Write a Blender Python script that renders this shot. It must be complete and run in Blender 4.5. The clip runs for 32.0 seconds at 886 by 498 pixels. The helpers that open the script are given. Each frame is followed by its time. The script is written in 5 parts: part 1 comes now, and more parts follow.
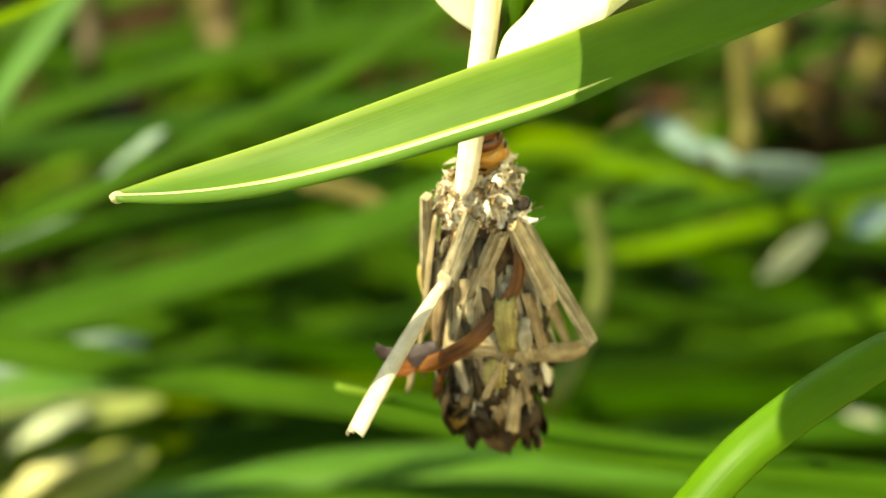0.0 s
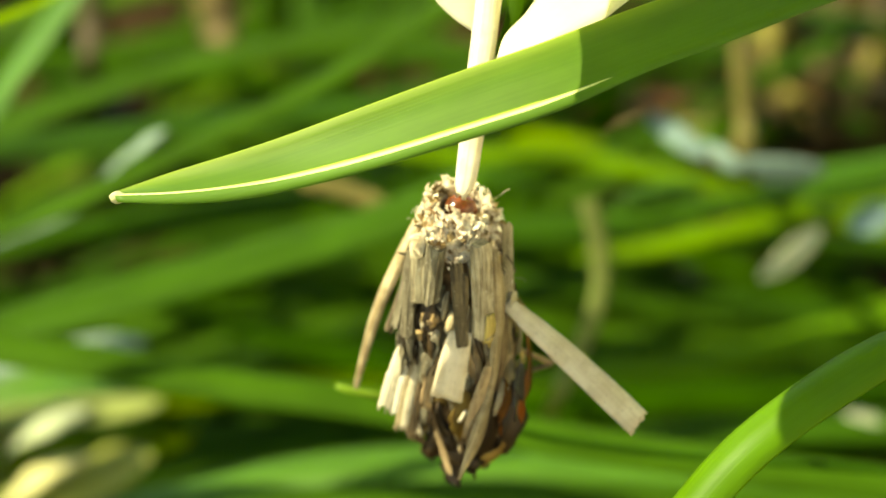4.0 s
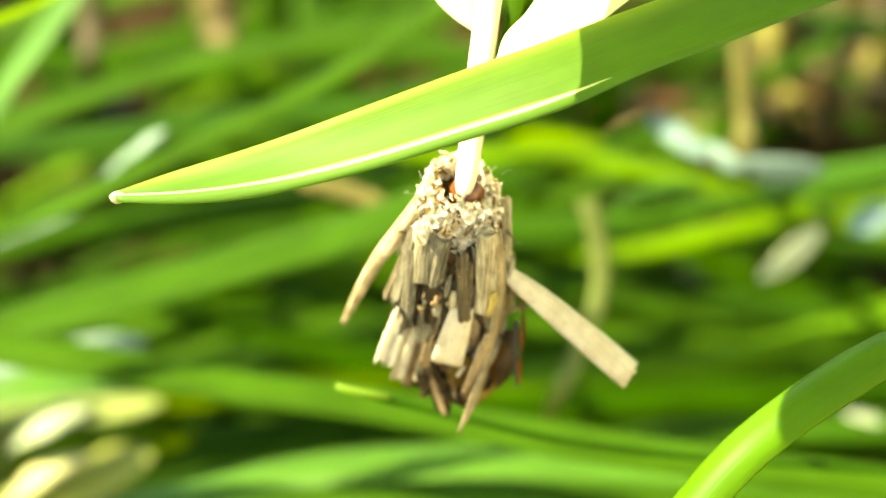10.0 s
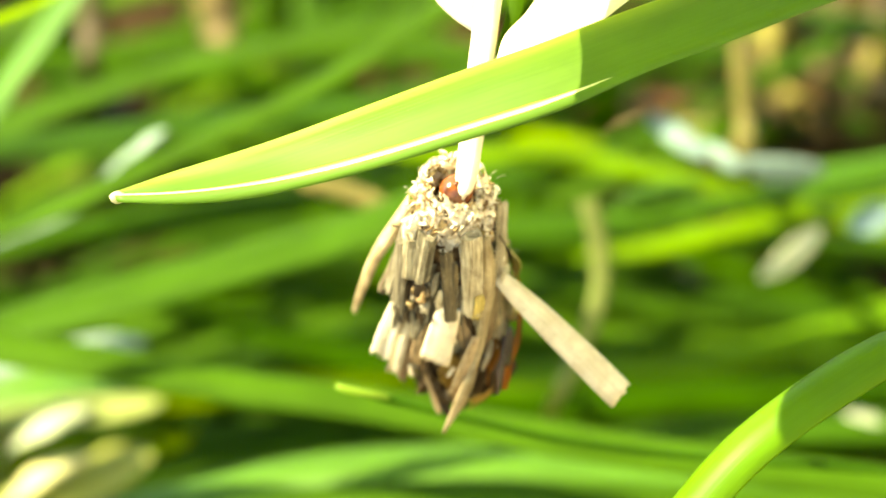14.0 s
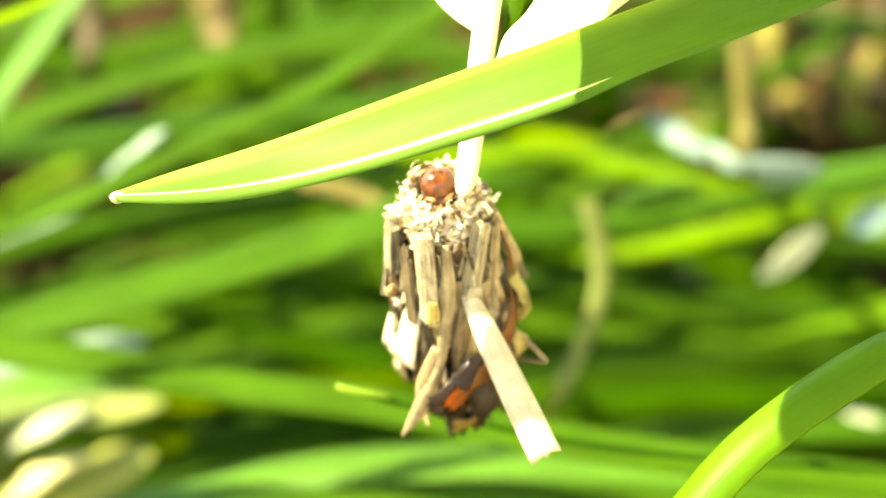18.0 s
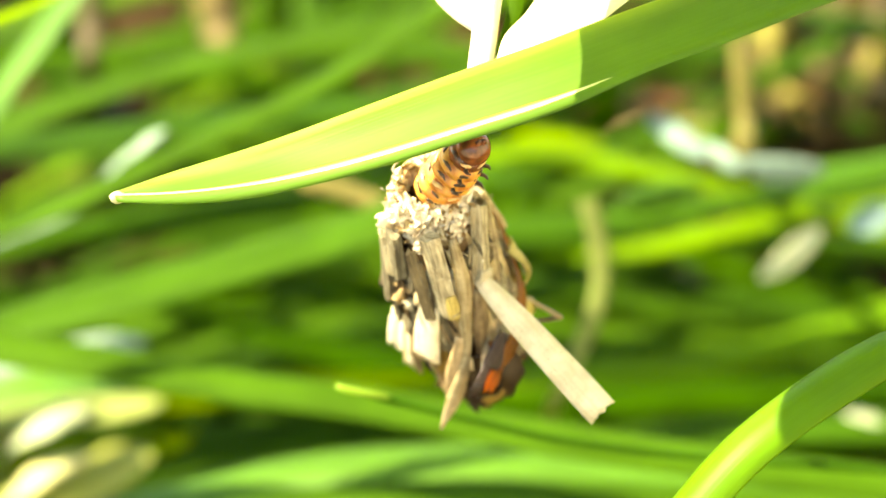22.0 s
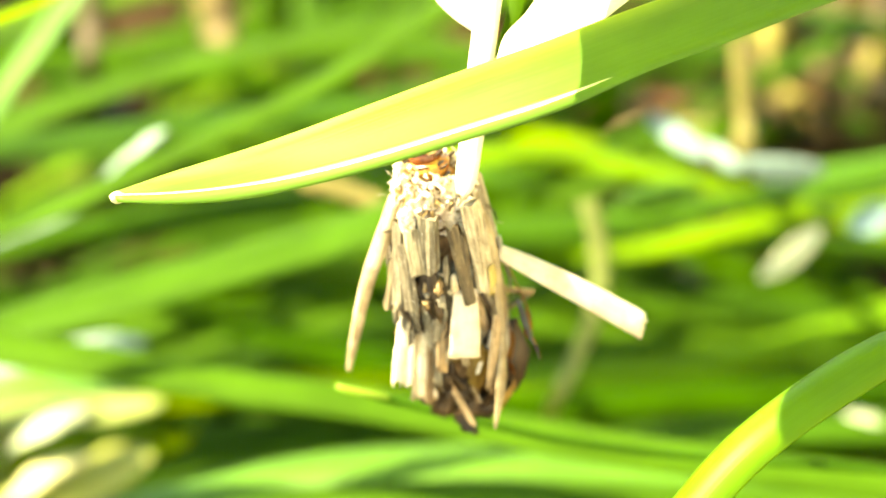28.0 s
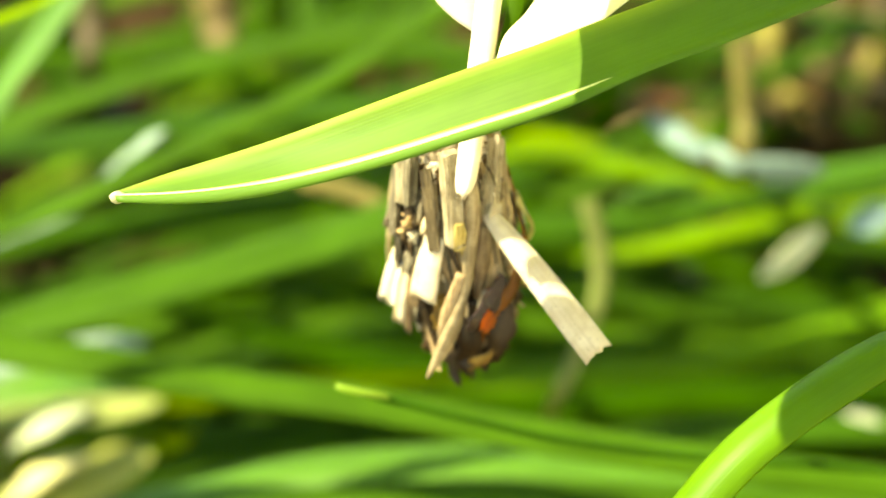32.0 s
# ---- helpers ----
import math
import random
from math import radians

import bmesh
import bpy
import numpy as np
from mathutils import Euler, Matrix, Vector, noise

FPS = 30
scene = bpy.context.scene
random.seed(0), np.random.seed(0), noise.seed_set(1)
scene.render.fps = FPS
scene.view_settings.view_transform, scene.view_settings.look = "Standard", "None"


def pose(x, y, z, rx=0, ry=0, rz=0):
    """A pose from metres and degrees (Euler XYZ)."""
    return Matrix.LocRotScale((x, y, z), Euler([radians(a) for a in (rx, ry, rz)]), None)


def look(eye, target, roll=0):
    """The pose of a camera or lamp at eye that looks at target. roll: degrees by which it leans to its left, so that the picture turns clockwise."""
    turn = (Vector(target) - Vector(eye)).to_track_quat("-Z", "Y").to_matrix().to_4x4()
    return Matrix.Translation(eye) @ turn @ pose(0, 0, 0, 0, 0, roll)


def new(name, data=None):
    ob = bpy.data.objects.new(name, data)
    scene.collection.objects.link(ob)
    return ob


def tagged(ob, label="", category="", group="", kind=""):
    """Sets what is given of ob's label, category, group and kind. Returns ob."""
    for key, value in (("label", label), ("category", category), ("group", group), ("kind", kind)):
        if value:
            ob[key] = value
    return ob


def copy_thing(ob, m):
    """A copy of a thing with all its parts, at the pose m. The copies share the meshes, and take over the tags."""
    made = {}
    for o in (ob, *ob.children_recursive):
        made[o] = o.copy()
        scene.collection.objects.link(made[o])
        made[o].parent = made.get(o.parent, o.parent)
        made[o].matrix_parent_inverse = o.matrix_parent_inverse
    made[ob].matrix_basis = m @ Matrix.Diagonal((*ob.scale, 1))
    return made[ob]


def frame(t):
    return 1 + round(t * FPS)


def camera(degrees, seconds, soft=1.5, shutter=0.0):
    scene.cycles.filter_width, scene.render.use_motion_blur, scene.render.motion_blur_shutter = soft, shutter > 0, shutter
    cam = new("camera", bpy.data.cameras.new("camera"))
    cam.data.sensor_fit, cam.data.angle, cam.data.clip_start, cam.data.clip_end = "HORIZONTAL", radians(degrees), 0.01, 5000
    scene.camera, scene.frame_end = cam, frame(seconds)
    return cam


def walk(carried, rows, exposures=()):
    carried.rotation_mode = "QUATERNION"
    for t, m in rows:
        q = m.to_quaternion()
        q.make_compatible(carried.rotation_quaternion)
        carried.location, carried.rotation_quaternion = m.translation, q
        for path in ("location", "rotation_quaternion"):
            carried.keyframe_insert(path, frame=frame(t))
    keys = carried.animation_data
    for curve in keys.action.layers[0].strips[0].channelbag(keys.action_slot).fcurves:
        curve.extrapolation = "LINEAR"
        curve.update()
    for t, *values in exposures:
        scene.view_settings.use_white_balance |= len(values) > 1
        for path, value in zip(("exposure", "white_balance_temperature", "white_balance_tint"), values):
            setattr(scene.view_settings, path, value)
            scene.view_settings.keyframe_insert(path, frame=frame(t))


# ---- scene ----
# ---------------------------------------------------------------- camera
# Stage: a frame at the hanging bag, x right, y away from the camera, z up, tipped 28 degrees with the camera. Millimetres.
MM = 0.001
TILT = 28.0
HEIGHT = 0.26
REACH = 175.56
STAGE = pose(0, 0, HEIGHT, -TILT, 0, 0)
cam = camera(30, 32.0, soft=1.6, shutter=0.4)
cam.data.dof.use_dof = True
cam.data.dof.focus_distance = 0.161
cam.data.dof.aperture_fstop = 14.5
BASE = 1.6   # stops
CAM = STAGE @ pose(0, -REACH * MM, 0, 90, 0, 0)
walk(cam, [(0.0, CAM), (32.0, CAM)],
     exposures=[(t, e + BASE, 9400, g - 1.5) for t, e, g in (
         (0.0, -0.28, -8), (1.0, 0.1, -8), (2.0, -0.04, -8), (3.5, -0.32, -8), (6.0, -0.36, -8), (7.0, -0.05, -8), (8.0, 0.32, -8), (9.0, 0.5, -8), (10.0, 0.57, -8), (11.0, 0.36, -5),
         (12.0, 0.34, -5), (13.0, 0.58, -4), (14.0, 0.72, -3), (17.0, 0.9, -1), (19.0, 0.82, -1), (21.0, 0.9, 0), (23.0, 0.84, 0), (24.0, 1.0, 0), (25.0, 1.03, 0), (27.5, 1.28, 1), (28.5, 1.24, 1),
         (30.0, 0.95, 0), (31.0, 0.8, 0), (32.0, 0.46, -5))])

# ---------------------------------------------------------------- light
# the sun stands on the left, half way up the sky
to_sun = (STAGE.to_3x3() @ Vector((-0.64, -0.33, 0.69))).normalized()
world = bpy.data.worlds.new("sky")
scene.world = world
world.use_nodes = True
wn = world.node_tree
sky = wn.nodes.new("ShaderNodeTexSky")
sky.sky_type = 'NISHITA'
sky.sun_disc = False
sky.sun_elevation = math.asin(to_sun.z)
sky.sun_rotation = math.atan2(to_sun.x, to_sun.y)
wn.links.new(sky.outputs[0], wn.nodes["Background"].inputs[0])
wn.nodes["Background"].inputs[1].default_value = 0.125
sun_data = bpy.data.lights.new("sun", 'SUN')
sun_data.energy = 5.0
sun_data.angle = radians(0.55)
sun_data.color = (1.0, 0.94, 0.84)
sun = new("sun", sun_data)
sun.matrix_world = look(to_sun * 3, (0, 0, 0))


# ---------------------------------------------------------------- materials
def nodes_of(name):
    m = bpy.data.materials.new(name)
    m.use_nodes = True
    nt = m.node_tree
    return m, nt, nt.nodes["Principled BSDF"], nt.nodes["Material Output"]


def ramp(nt, fac, stops):
    r = nt.nodes.new("ShaderNodeValToRGB")
    while len(r.color_ramp.elements) < len(stops):
        r.color_ramp.elements.new(0.5)
    for e, (p, c) in zip(r.color_ramp.elements, stops):
        e.position, e.color = p, (*c, 1)
    nt.links.new(fac, r.inputs[0])
    return r.outputs[0]


def noise_tex(nt, coord, scale, detail=4.0, stretch=(1, 1, 1), rough=0.55):
    mp = nt.nodes.new("ShaderNodeMapping")
    mp.inputs["Scale"].default_value = stretch
    nt.links.new(coord, mp.inputs[0])
    n = nt.nodes.new("ShaderNodeTexNoise")
    n.inputs["Scale"].default_value = scale
    n.inputs["Detail"].default_value = detail
    n.inputs["Roughness"].default_value = rough
    nt.links.new(mp.outputs[0], n.inputs["Vector"])
    return n.outputs[0]


def mixc(nt, a, b, fac, mode='MIX'):
    m = nt.nodes.new("ShaderNodeMix")
    m.data_type, m.blend_type = 'RGBA', mode
    ins = [s for s in m.inputs if s.enabled]
    for s, v in zip(ins, (fac, a, b)):
        if isinstance(v, (int, float)):
            s.default_value = v
        elif isinstance(v, tuple):
            s.default_value = (*v, 1)
        else:
            nt.links.new(v, s)
    return [o for o in m.outputs if o.enabled][0]


def bump(nt, bsdf, height, strength, dist):
    b = nt.nodes.new("ShaderNodeBump")
    b.inputs["Strength"].default_value = strength
    b.inputs["Distance"].default_value = dist
    nt.links.new(height, b.inputs["Height"])
    nt.links.new(b.outputs[0], bsdf.inputs["Normal"])


def shifted(nt, coord):
    """Coordinates moved by a chance amount for each object."""
    info = nt.nodes.new("ShaderNodeObjectInfo")
    mul = nt.nodes.new("ShaderNodeMath")
    mul.operation = 'MULTIPLY'
    mul.inputs[1].default_value = 37.0
    nt.links.new(info.outputs["Random"], mul.inputs[0])
    add = nt.nodes.new("ShaderNodeVectorMath")
    nt.links.new(coord, add.inputs[0])
    nt.links.new(mul.outputs[0], add.inputs[1])
    return add.outputs[0], info.outputs["Random"]


def fibre(name, light, dark, speck, rough=0.6, along=0.16, spots=0.5, through_light=0.0, grain=2.2, height=0.5, cracks=0.85, low=(0.55, 0.52, 0.47), wide=0.5, glow=None, dull=(0.42, 0.39, 0.36)):
    """Dry plant fibre: long streaks (UV in millimetres, v along the piece), blotches, specks."""
    m, nt, b, out = nodes_of(name)
    uv = nt.nodes.new("ShaderNodeTexCoord").outputs["UV"]
    co, rnd = shifted(nt, uv)
    streak = noise_tex(nt, co, grain * 0.6, 6, (1.6, along, 1), 0.62)
    blotch = noise_tex(nt, co, wide, 3)
    dots = noise_tex(nt, co, 5.0, 2, (1, 0.7, 1))
    col = ramp(nt, streak, [(0.3, dark), (0.62, light)])
    col = mixc(nt, col, ramp(nt, blotch, [(0.38, low), (0.62, (1.0, 1.0, 1.0))]), 0.85, 'MULTIPLY')
    tone = ramp(nt, rnd, [(0.0, dull), (0.45, tuple((1 + c) * 0.5 for c in dull)), (1.0, (1.12, 1.08, 1.03))])
    col = mixc(nt, col, tone, 1.0, 'MULTIPLY')
    crack = noise_tex(nt, co, grain * 0.65, 3, (2.0, along * 0.4, 1), 0.7)
    col = mixc(nt, col, ramp(nt, crack, [(0.36, (0.24, 0.2, 0.15)), (0.43, (1, 1, 1))]), cracks, 'MULTIPLY')
    col = mixc(nt, col, speck, ramp(nt, dots, [(0.66, (0, 0, 0)), (0.74, (spots, spots, spots))]))
    nt.links.new(col, b.inputs["Base Color"])
    b.inputs["Roughness"].default_value = rough
    b.inputs["Specular IOR Level"].default_value = 0.35
    bump(nt, b, streak, height, 0.0002)
    if through_light:
        tr = nt.nodes.new("ShaderNodeBsdfTranslucent")
        nt.links.new(ramp(nt, streak, [(0.3, tuple(c * 0.5 for c in glow)), (0.62, glow)]) if glow else col, tr.inputs[0])
        mx = nt.nodes.new("ShaderNodeMixShader")
        mx.inputs[0].default_value = through_light
        nt.links.new(b.outputs[0], mx.inputs[1])
        nt.links.new(tr.outputs[0], mx.inputs[2])
        nt.links.new(mx.outputs[0], out.inputs[0])
    return m


def leaf_green(name, face, glow, share=0.42, rough=0.36, vary=0.35, vein=0.5, spec=0.5, margin=None, edge=None):
    """Living strap leaf: fine parallel veins, blotches, light that passes through."""
    m, nt, b, out = nodes_of(name)
    uv = nt.nodes.new("ShaderNodeTexCoord").outputs["UV"]
    co, rnd = shifted(nt, uv)
    veins = noise_tex(nt, co, 2.6, 3, (2.2, 0.02, 1))
    blotch = noise_tex(nt, co, 0.16, 4, (1, 0.35, 1))
    dust = noise_tex(nt, co, 6.0, 2)
    lo = tuple(c * (1 - vary) for c in face)
    hi = tuple(c * (1 + vary) for c in face)
    col = ramp(nt, blotch, [(0.3, lo), (0.7, hi)])
    col = mixc(nt, col, ramp(nt, veins, [(0.3, (0.72, 0.78, 0.7)), (0.7, (1.1, 1.08, 1.05))]), vein, 'MULTIPLY')
    tone = ramp(nt, rnd, [(0.0, (0.78, 0.85, 0.9)), (1.0, (1.2, 1.1, 0.9))])
    col = mixc(nt, col, tone, 1.0, 'MULTIPLY')
    col = mixc(nt, col, (0.5, 0.55, 0.3), ramp(nt, dust, [(0.74, (0, 0, 0)), (0.82, (0.4, 0.4, 0.4))]))
    if margin:
        sep = nt.nodes.new("ShaderNodeSeparateXYZ")
        nt.links.new(uv, sep.inputs[0])
        mm = nt.nodes.new("ShaderNodeMath")
        mm.operation = 'MULTIPLY'
        mm.inputs[1].default_value = 0.25
        nt.links.new(sep.outputs[0], mm.inputs[0])
        col = mixc(nt, margin, col, ramp(nt, mm.outputs[0], [(0.02, (0, 0, 0)), (0.07, (0.45, 0.45, 0.45)), (0.25, (0.8, 0.8, 0.8)), (0.55, (1, 1, 1))]))
    if edge:
        sep = nt.nodes.new("ShaderNodeSeparateXYZ")
        nt.links.new(uv, sep.inputs[0])
        mag = nt.nodes.new("ShaderNodeMath")
        mag.operation = 'ABSOLUTE'
        nt.links.new(sep.outputs[0], mag.inputs[0])
        col = mixc(nt, col, edge[0], ramp(nt, mag.outputs[0], [(edge[1], (0, 0, 0)), (edge[2], (1, 1, 1))]))
    nt.links.new(col, b.inputs["Base Color"])
    b.inputs["Roughness"].default_value = rough
    b.inputs["Specular IOR Level"].default_value = spec
    bump(nt, b, veins, 0.25, 0.0001)
    tr = nt.nodes.new("ShaderNodeBsdfTranslucent")
    g = mixc(nt, ramp(nt, blotch, [(0.3, tuple(c * 0.8 for c in glow)), (0.7, tuple(c * 1.15 for c in glow))]), tone, 1.0, 'MULTIPLY')
    nt.links.new(g, tr.inputs[0])
    mx = nt.nodes.new("ShaderNodeMixShader")
    mx.inputs[0].default_value = share
    nt.links.new(b.outputs[0], mx.inputs[1])
    nt.links.new(tr.outputs[0], mx.inputs[2])
    nt.links.new(mx.outputs[0], out.inputs[0])
    return m


def crumb(name, light, dark, rough=0.8, scale=900.0, height=0.6, low=0.6):
    """Grainy matter by object space: pellets, silk, soil."""
    m, nt, b, out = nodes_of(name)
    tc = nt.nodes.new("ShaderNodeTexCoord").outputs["Object"]
    co, rnd = shifted(nt, tc)
    n1 = noise_tex(nt, co, scale, 5)
    n2 = noise_tex(nt, co, scale * 0.2, 3)
    col = ramp(nt, n1, [(0.32, dark), (0.66, light)])
    col = mixc(nt, col, ramp(nt, n2, [(0.35, (low, low * 0.95, low * 0.88)), (0.65, (1, 1, 1))]), 0.8, 'MULTIPLY')
    col = mixc(nt, col, ramp(nt, rnd, [(0.0, (low, low * 0.94, low * 0.85)), (0.5, (1, 0.98, 0.95)), (1.0, (1.12, 1.1, 1.08))]), 1.0, 'MULTIPLY')
    nt.links.new(col, b.inputs["Base Color"])
    b.inputs["Roughness"].default_value = rough
    b.inputs["Specular IOR Level"].default_value = 0.5 if rough < 0.5 else 0.08
    bump(nt, b, n1, height, 0.6 / scale)
    return m


STRAW = fibre("straw", (0.74, 0.62, 0.39), (0.38, 0.28, 0.14), (0.10, 0.07, 0.05), 0.5, dull=(0.55, 0.52, 0.47), through_light=0.15, cracks=0.75, along=0.08, grain=3.4)
SMOOTH = fibre("smooth_straw", (0.78, 0.71, 0.54), (0.70, 0.62, 0.45), (0.13, 0.09, 0.07), 0.45, through_light=0.25, cracks=0.12, spots=0.7, low=(0.80, 0.76, 0.68), dull=(0.95, 0.94, 0.92), along=0.05, height=0.7)
BLEACH = fibre("sun_bleached_straw", (0.95, 0.90, 0.74), (0.82, 0.73, 0.52), (0.4, 0.32, 0.2), 0.4, through_light=0.12, cracks=0.3, spots=0.4, low=(0.85, 0.82, 0.75), dull=(0.95, 0.94, 0.92), along=0.06, height=0.8)
PALE = fibre("bleached_straw", (0.80, 0.74, 0.56), (0.60, 0.52, 0.34), (0.3, 0.25, 0.18), 0.5, through_light=0.1, cracks=0.5)
TAN = fibre("tan_fibre", (0.58, 0.44, 0.25), (0.22, 0.14, 0.07), (0.06, 0.04, 0.02), 0.6)
BARK = fibre("grey_bark", (0.64, 0.57, 0.39), (0.11, 0.087, 0.046), (0.75, 0.7, 0.56), 0.75, grain=4.2, spots=0.7, height=1.0, along=0.09)
BARKD = fibre("darker_bark", (0.43, 0.39, 0.26), (0.07, 0.056, 0.031), (0.75, 0.7, 0.56), 0.75, grain=4.2, spots=0.8, height=1.0, along=0.09)
DARKBARK = fibre("dark_bark", (0.16, 0.125, 0.065), (0.035, 0.026, 0.014), (0.4, 0.35, 0.25), 0.7, grain=3.0, height=0.9)
YELLOW = fibre("yellow_husk", (0.72, 0.62, 0.24), (0.42, 0.32, 0.10), (0.12, 0.08, 0.02), 0.45, through_light=0.4, dull=(0.85, 0.85, 0.8))
RUST = fibre("rust_leaf", (0.34, 0.145, 0.035), (0.11, 0.045, 0.014), (0.02, 0.01, 0.008), 0.22, through_light=0.4, grain=3.0, height=0.8, glow=(0.6, 0.2, 0.02), dull=(0.8, 0.8, 0.8))
BROWN = fibre("dead_leaf", (0.095, 0.060, 0.024), (0.022, 0.013, 0.006), (0.22, 0.16, 0.08), 0.5, grain=1.6, through_light=0.15)
FLAKE = fibre("dark_flake", (0.085, 0.052, 0.05), (0.028, 0.016, 0.016), (0.2, 0.16, 0.14), 0.3, along=0.1, grain=3.2, height=0.9, spots=0.3)
BACKLIT = fibre("backlit_flake", (0.36, 0.13, 0.02), (0.12, 0.04, 0.012), (0.05, 0.02, 0.01), 0.35, along=0.1, through_light=0.5, grain=3.2, height=0.9, glow=(0.85, 0.30, 0.015), dull=(0.9, 0.9, 0.9), cracks=0.8)
FELT = crumb("felted_frass", (0.86, 0.80, 0.66), (0.42, 0.32, 0.20), 0.9, 900.0, 1.0, low=0.65)
OLIVE = fibre("olive_stalk", (0.17, 0.13, 0.035), (0.08, 0.06, 0.015), (0.05, 0.03, 0.01), 0.7)
KHAKI = fibre("khaki_stalk", (0.25, 0.235, 0.04), (0.15, 0.135, 0.022), (0.1, 0.06, 0.02), 0.7)
OCHRE = fibre("ochre_leaf", (0.44, 0.30, 0.07), (0.24, 0.14, 0.03), (0.1, 0.05, 0.02), 0.45, through_light=0.35)
FRASS = crumb("frass", (0.93, 0.90, 0.78), (0.78, 0.70, 0.52), 0.85, 1400.0, low=0.85)
FRASSB = crumb("frass_brown", (0.52, 0.40, 0.20), (0.24, 0.15, 0.08), 0.85, 1400.0)
SILK = crumb("silk_bag", (0.22, 0.14, 0.07), (0.05, 0.03, 0.016), 0.8, 700.0, 0.9)
SEED = crumb("dark_seed", (0.06, 0.04, 0.025), (0.015, 0.01, 0.008), 0.15, 500.0, 0.1)
SOIL = crumb("soil", (0.06, 0.035, 0.012), (0.016, 0.009, 0.003), 0.95, 120.0, 1.0)
PLASTER = crumb("cream_plaster", (0.78, 0.70, 0.56), (0.70, 0.62, 0.48), 0.9, 60.0, 0.3)
PAVING = crumb("pale_paving", (0.52, 0.47, 0.38), (0.40, 0.36, 0.29), 0.9, 40.0, 0.4)
LEAF = leaf_green("leaf_near", (0.085, 0.20, 0.012), (0.20, 0.35, 0.012), 0.45, 0.42, 0.16, 0.6, 0.14)
LEAFKEEL = leaf_green("leaf_keeled", (0.092, 0.20, 0.030), (0.15, 0.32, 0.025), 0.45, 0.45, 0.18, 0.6, 0.18, margin=(0.33, 0.43, 0.06))
# near-white for the keel's highlight, fading to lit yellow-green at its edges
KEELGLINT = leaf_green("keel_highlight", (0.70, 0.76, 0.40), (0.6, 0.66, 0.25), 0.2, 0.3, 0.1, 0.2, 0.5, edge=((0.30, 0.42, 0.035), 0.2, 0.62))
TIPMAT = leaf_green("pale_tip", (0.62, 0.62, 0.34), (0.6, 0.58, 0.25), 0.3, 0.4, 0.1, 0.2, 0.3)
SILVER = leaf_green("silvery_leaf", (0.18, 0.26, 0.235), (0.18, 0.26, 0.18), 0.25, 0.6, 0.3, 0.2, 0.08)
YOUNG = leaf_green("young_leaf", (0.299, 0.46, 0.0575), (0.414, 0.575, 0.0575), 0.4, 0.4, 0.1, 0.3, 0.3)
STRAWGREEN = leaf_green("greenish_straw", (0.35, 0.41, 0.13), (0.40, 0.46, 0.11), 0.4, 0.5, 0.2, 0.3, 0.2)
DIMSTRAW = leaf_green("dull_straw", (0.25, 0.28, 0.085), (0.32, 0.38, 0.09), 0.45, 0.6, 0.25, 0.3, 0.05)
TANSTRAW = leaf_green("tan_straw", (0.27, 0.24, 0.09), (0.3, 0.27, 0.08), 0.4, 0.6, 0.25, 0.3, 0.05)
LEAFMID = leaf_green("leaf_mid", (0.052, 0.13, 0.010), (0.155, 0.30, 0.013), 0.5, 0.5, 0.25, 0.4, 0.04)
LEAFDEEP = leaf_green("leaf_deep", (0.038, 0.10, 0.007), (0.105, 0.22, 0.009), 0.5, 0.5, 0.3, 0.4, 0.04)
LIME = leaf_green("leaf_lime", (0.13, 0.26, 0.012), (0.28, 0.43, 0.016), 0.5, 0.5, 0.25, 0.4, 0.04)
LEAFBLUE = leaf_green("leaf_bluish", (0.075, 0.185, 0.02), (0.16, 0.34, 0.02), 0.35, 0.4, 0.2, 0.4, 0.2)
# leaf green darkened in the colour itself, for leaves in shade
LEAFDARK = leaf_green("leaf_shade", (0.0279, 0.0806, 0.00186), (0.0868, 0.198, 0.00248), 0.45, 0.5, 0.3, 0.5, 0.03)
LEAFYEL = leaf_green("leaf_yellowing", (0.24, 0.38, 0.008), (0.47, 0.62, 0.006), 0.5, 0.5, 0.3, 0.5, 0.04)
CREAMLEAF = leaf_green("leaf_cream", (0.56, 0.58, 0.35), (0.5, 0.54, 0.27), 0.3, 0.45, 0.15, 0.2, 0.15)
LEAFTHIN = leaf_green("leaf_thin", (0.24, 0.36, 0.04), (0.8, 0.9, 0.2), 0.75, 0.5, 0.2, 0.5, 0.04)
LEAFPALE = leaf_green("leaf_pale", (0.78, 0.75, 0.60), (0.72, 0.72, 0.5), 0.3, 0.45, 0.12, 0.2, 0.3)


# ---------------------------------------------------------------- mesh helpers
def part(name, bm, material, parent=None, label="", smooth=True, matrix=None):
    me = bpy.data.meshes.new(name)
    bmesh.ops.recalc_face_normals(bm, faces=bm.faces)
    bm.to_mesh(me)
    bm.free()
    if smooth:
        me.shade_smooth()
    me.materials.append(material)
    ob = new(name, me)
    if parent:
        ob.parent = parent
    if matrix:
        ob.matrix_basis = matrix
    if label:
        ob["label"] = label
    return ob


def empty(name, m, label, category, group="", kind=""):
    ob = new(name)
    ob.empty_display_size = 0.005
    ob.matrix_world = m
    return tagged(ob, label, category, group, kind)


def curve_through(points, steps):
    """Catmull-Rom through the points (vectors of any length)."""
    p = [np.array(q, float) for q in points]
    p = [2 * p[0] - p[1]] + p + [2 * p[-1] - p[-2]]
    out = []
    for i in range(1, len(p) - 2):
        for s in range(steps):
            u = s / steps
            a, b, c, d = p[i - 1:i + 3]
            out.append(0.5 * (2 * b + (c - a) * u + (2 * a - 5 * b + 4 * c - d) * u * u + (3 * b - a - 3 * c + d) * u ** 3))
    out.append(p[-2])
    return out


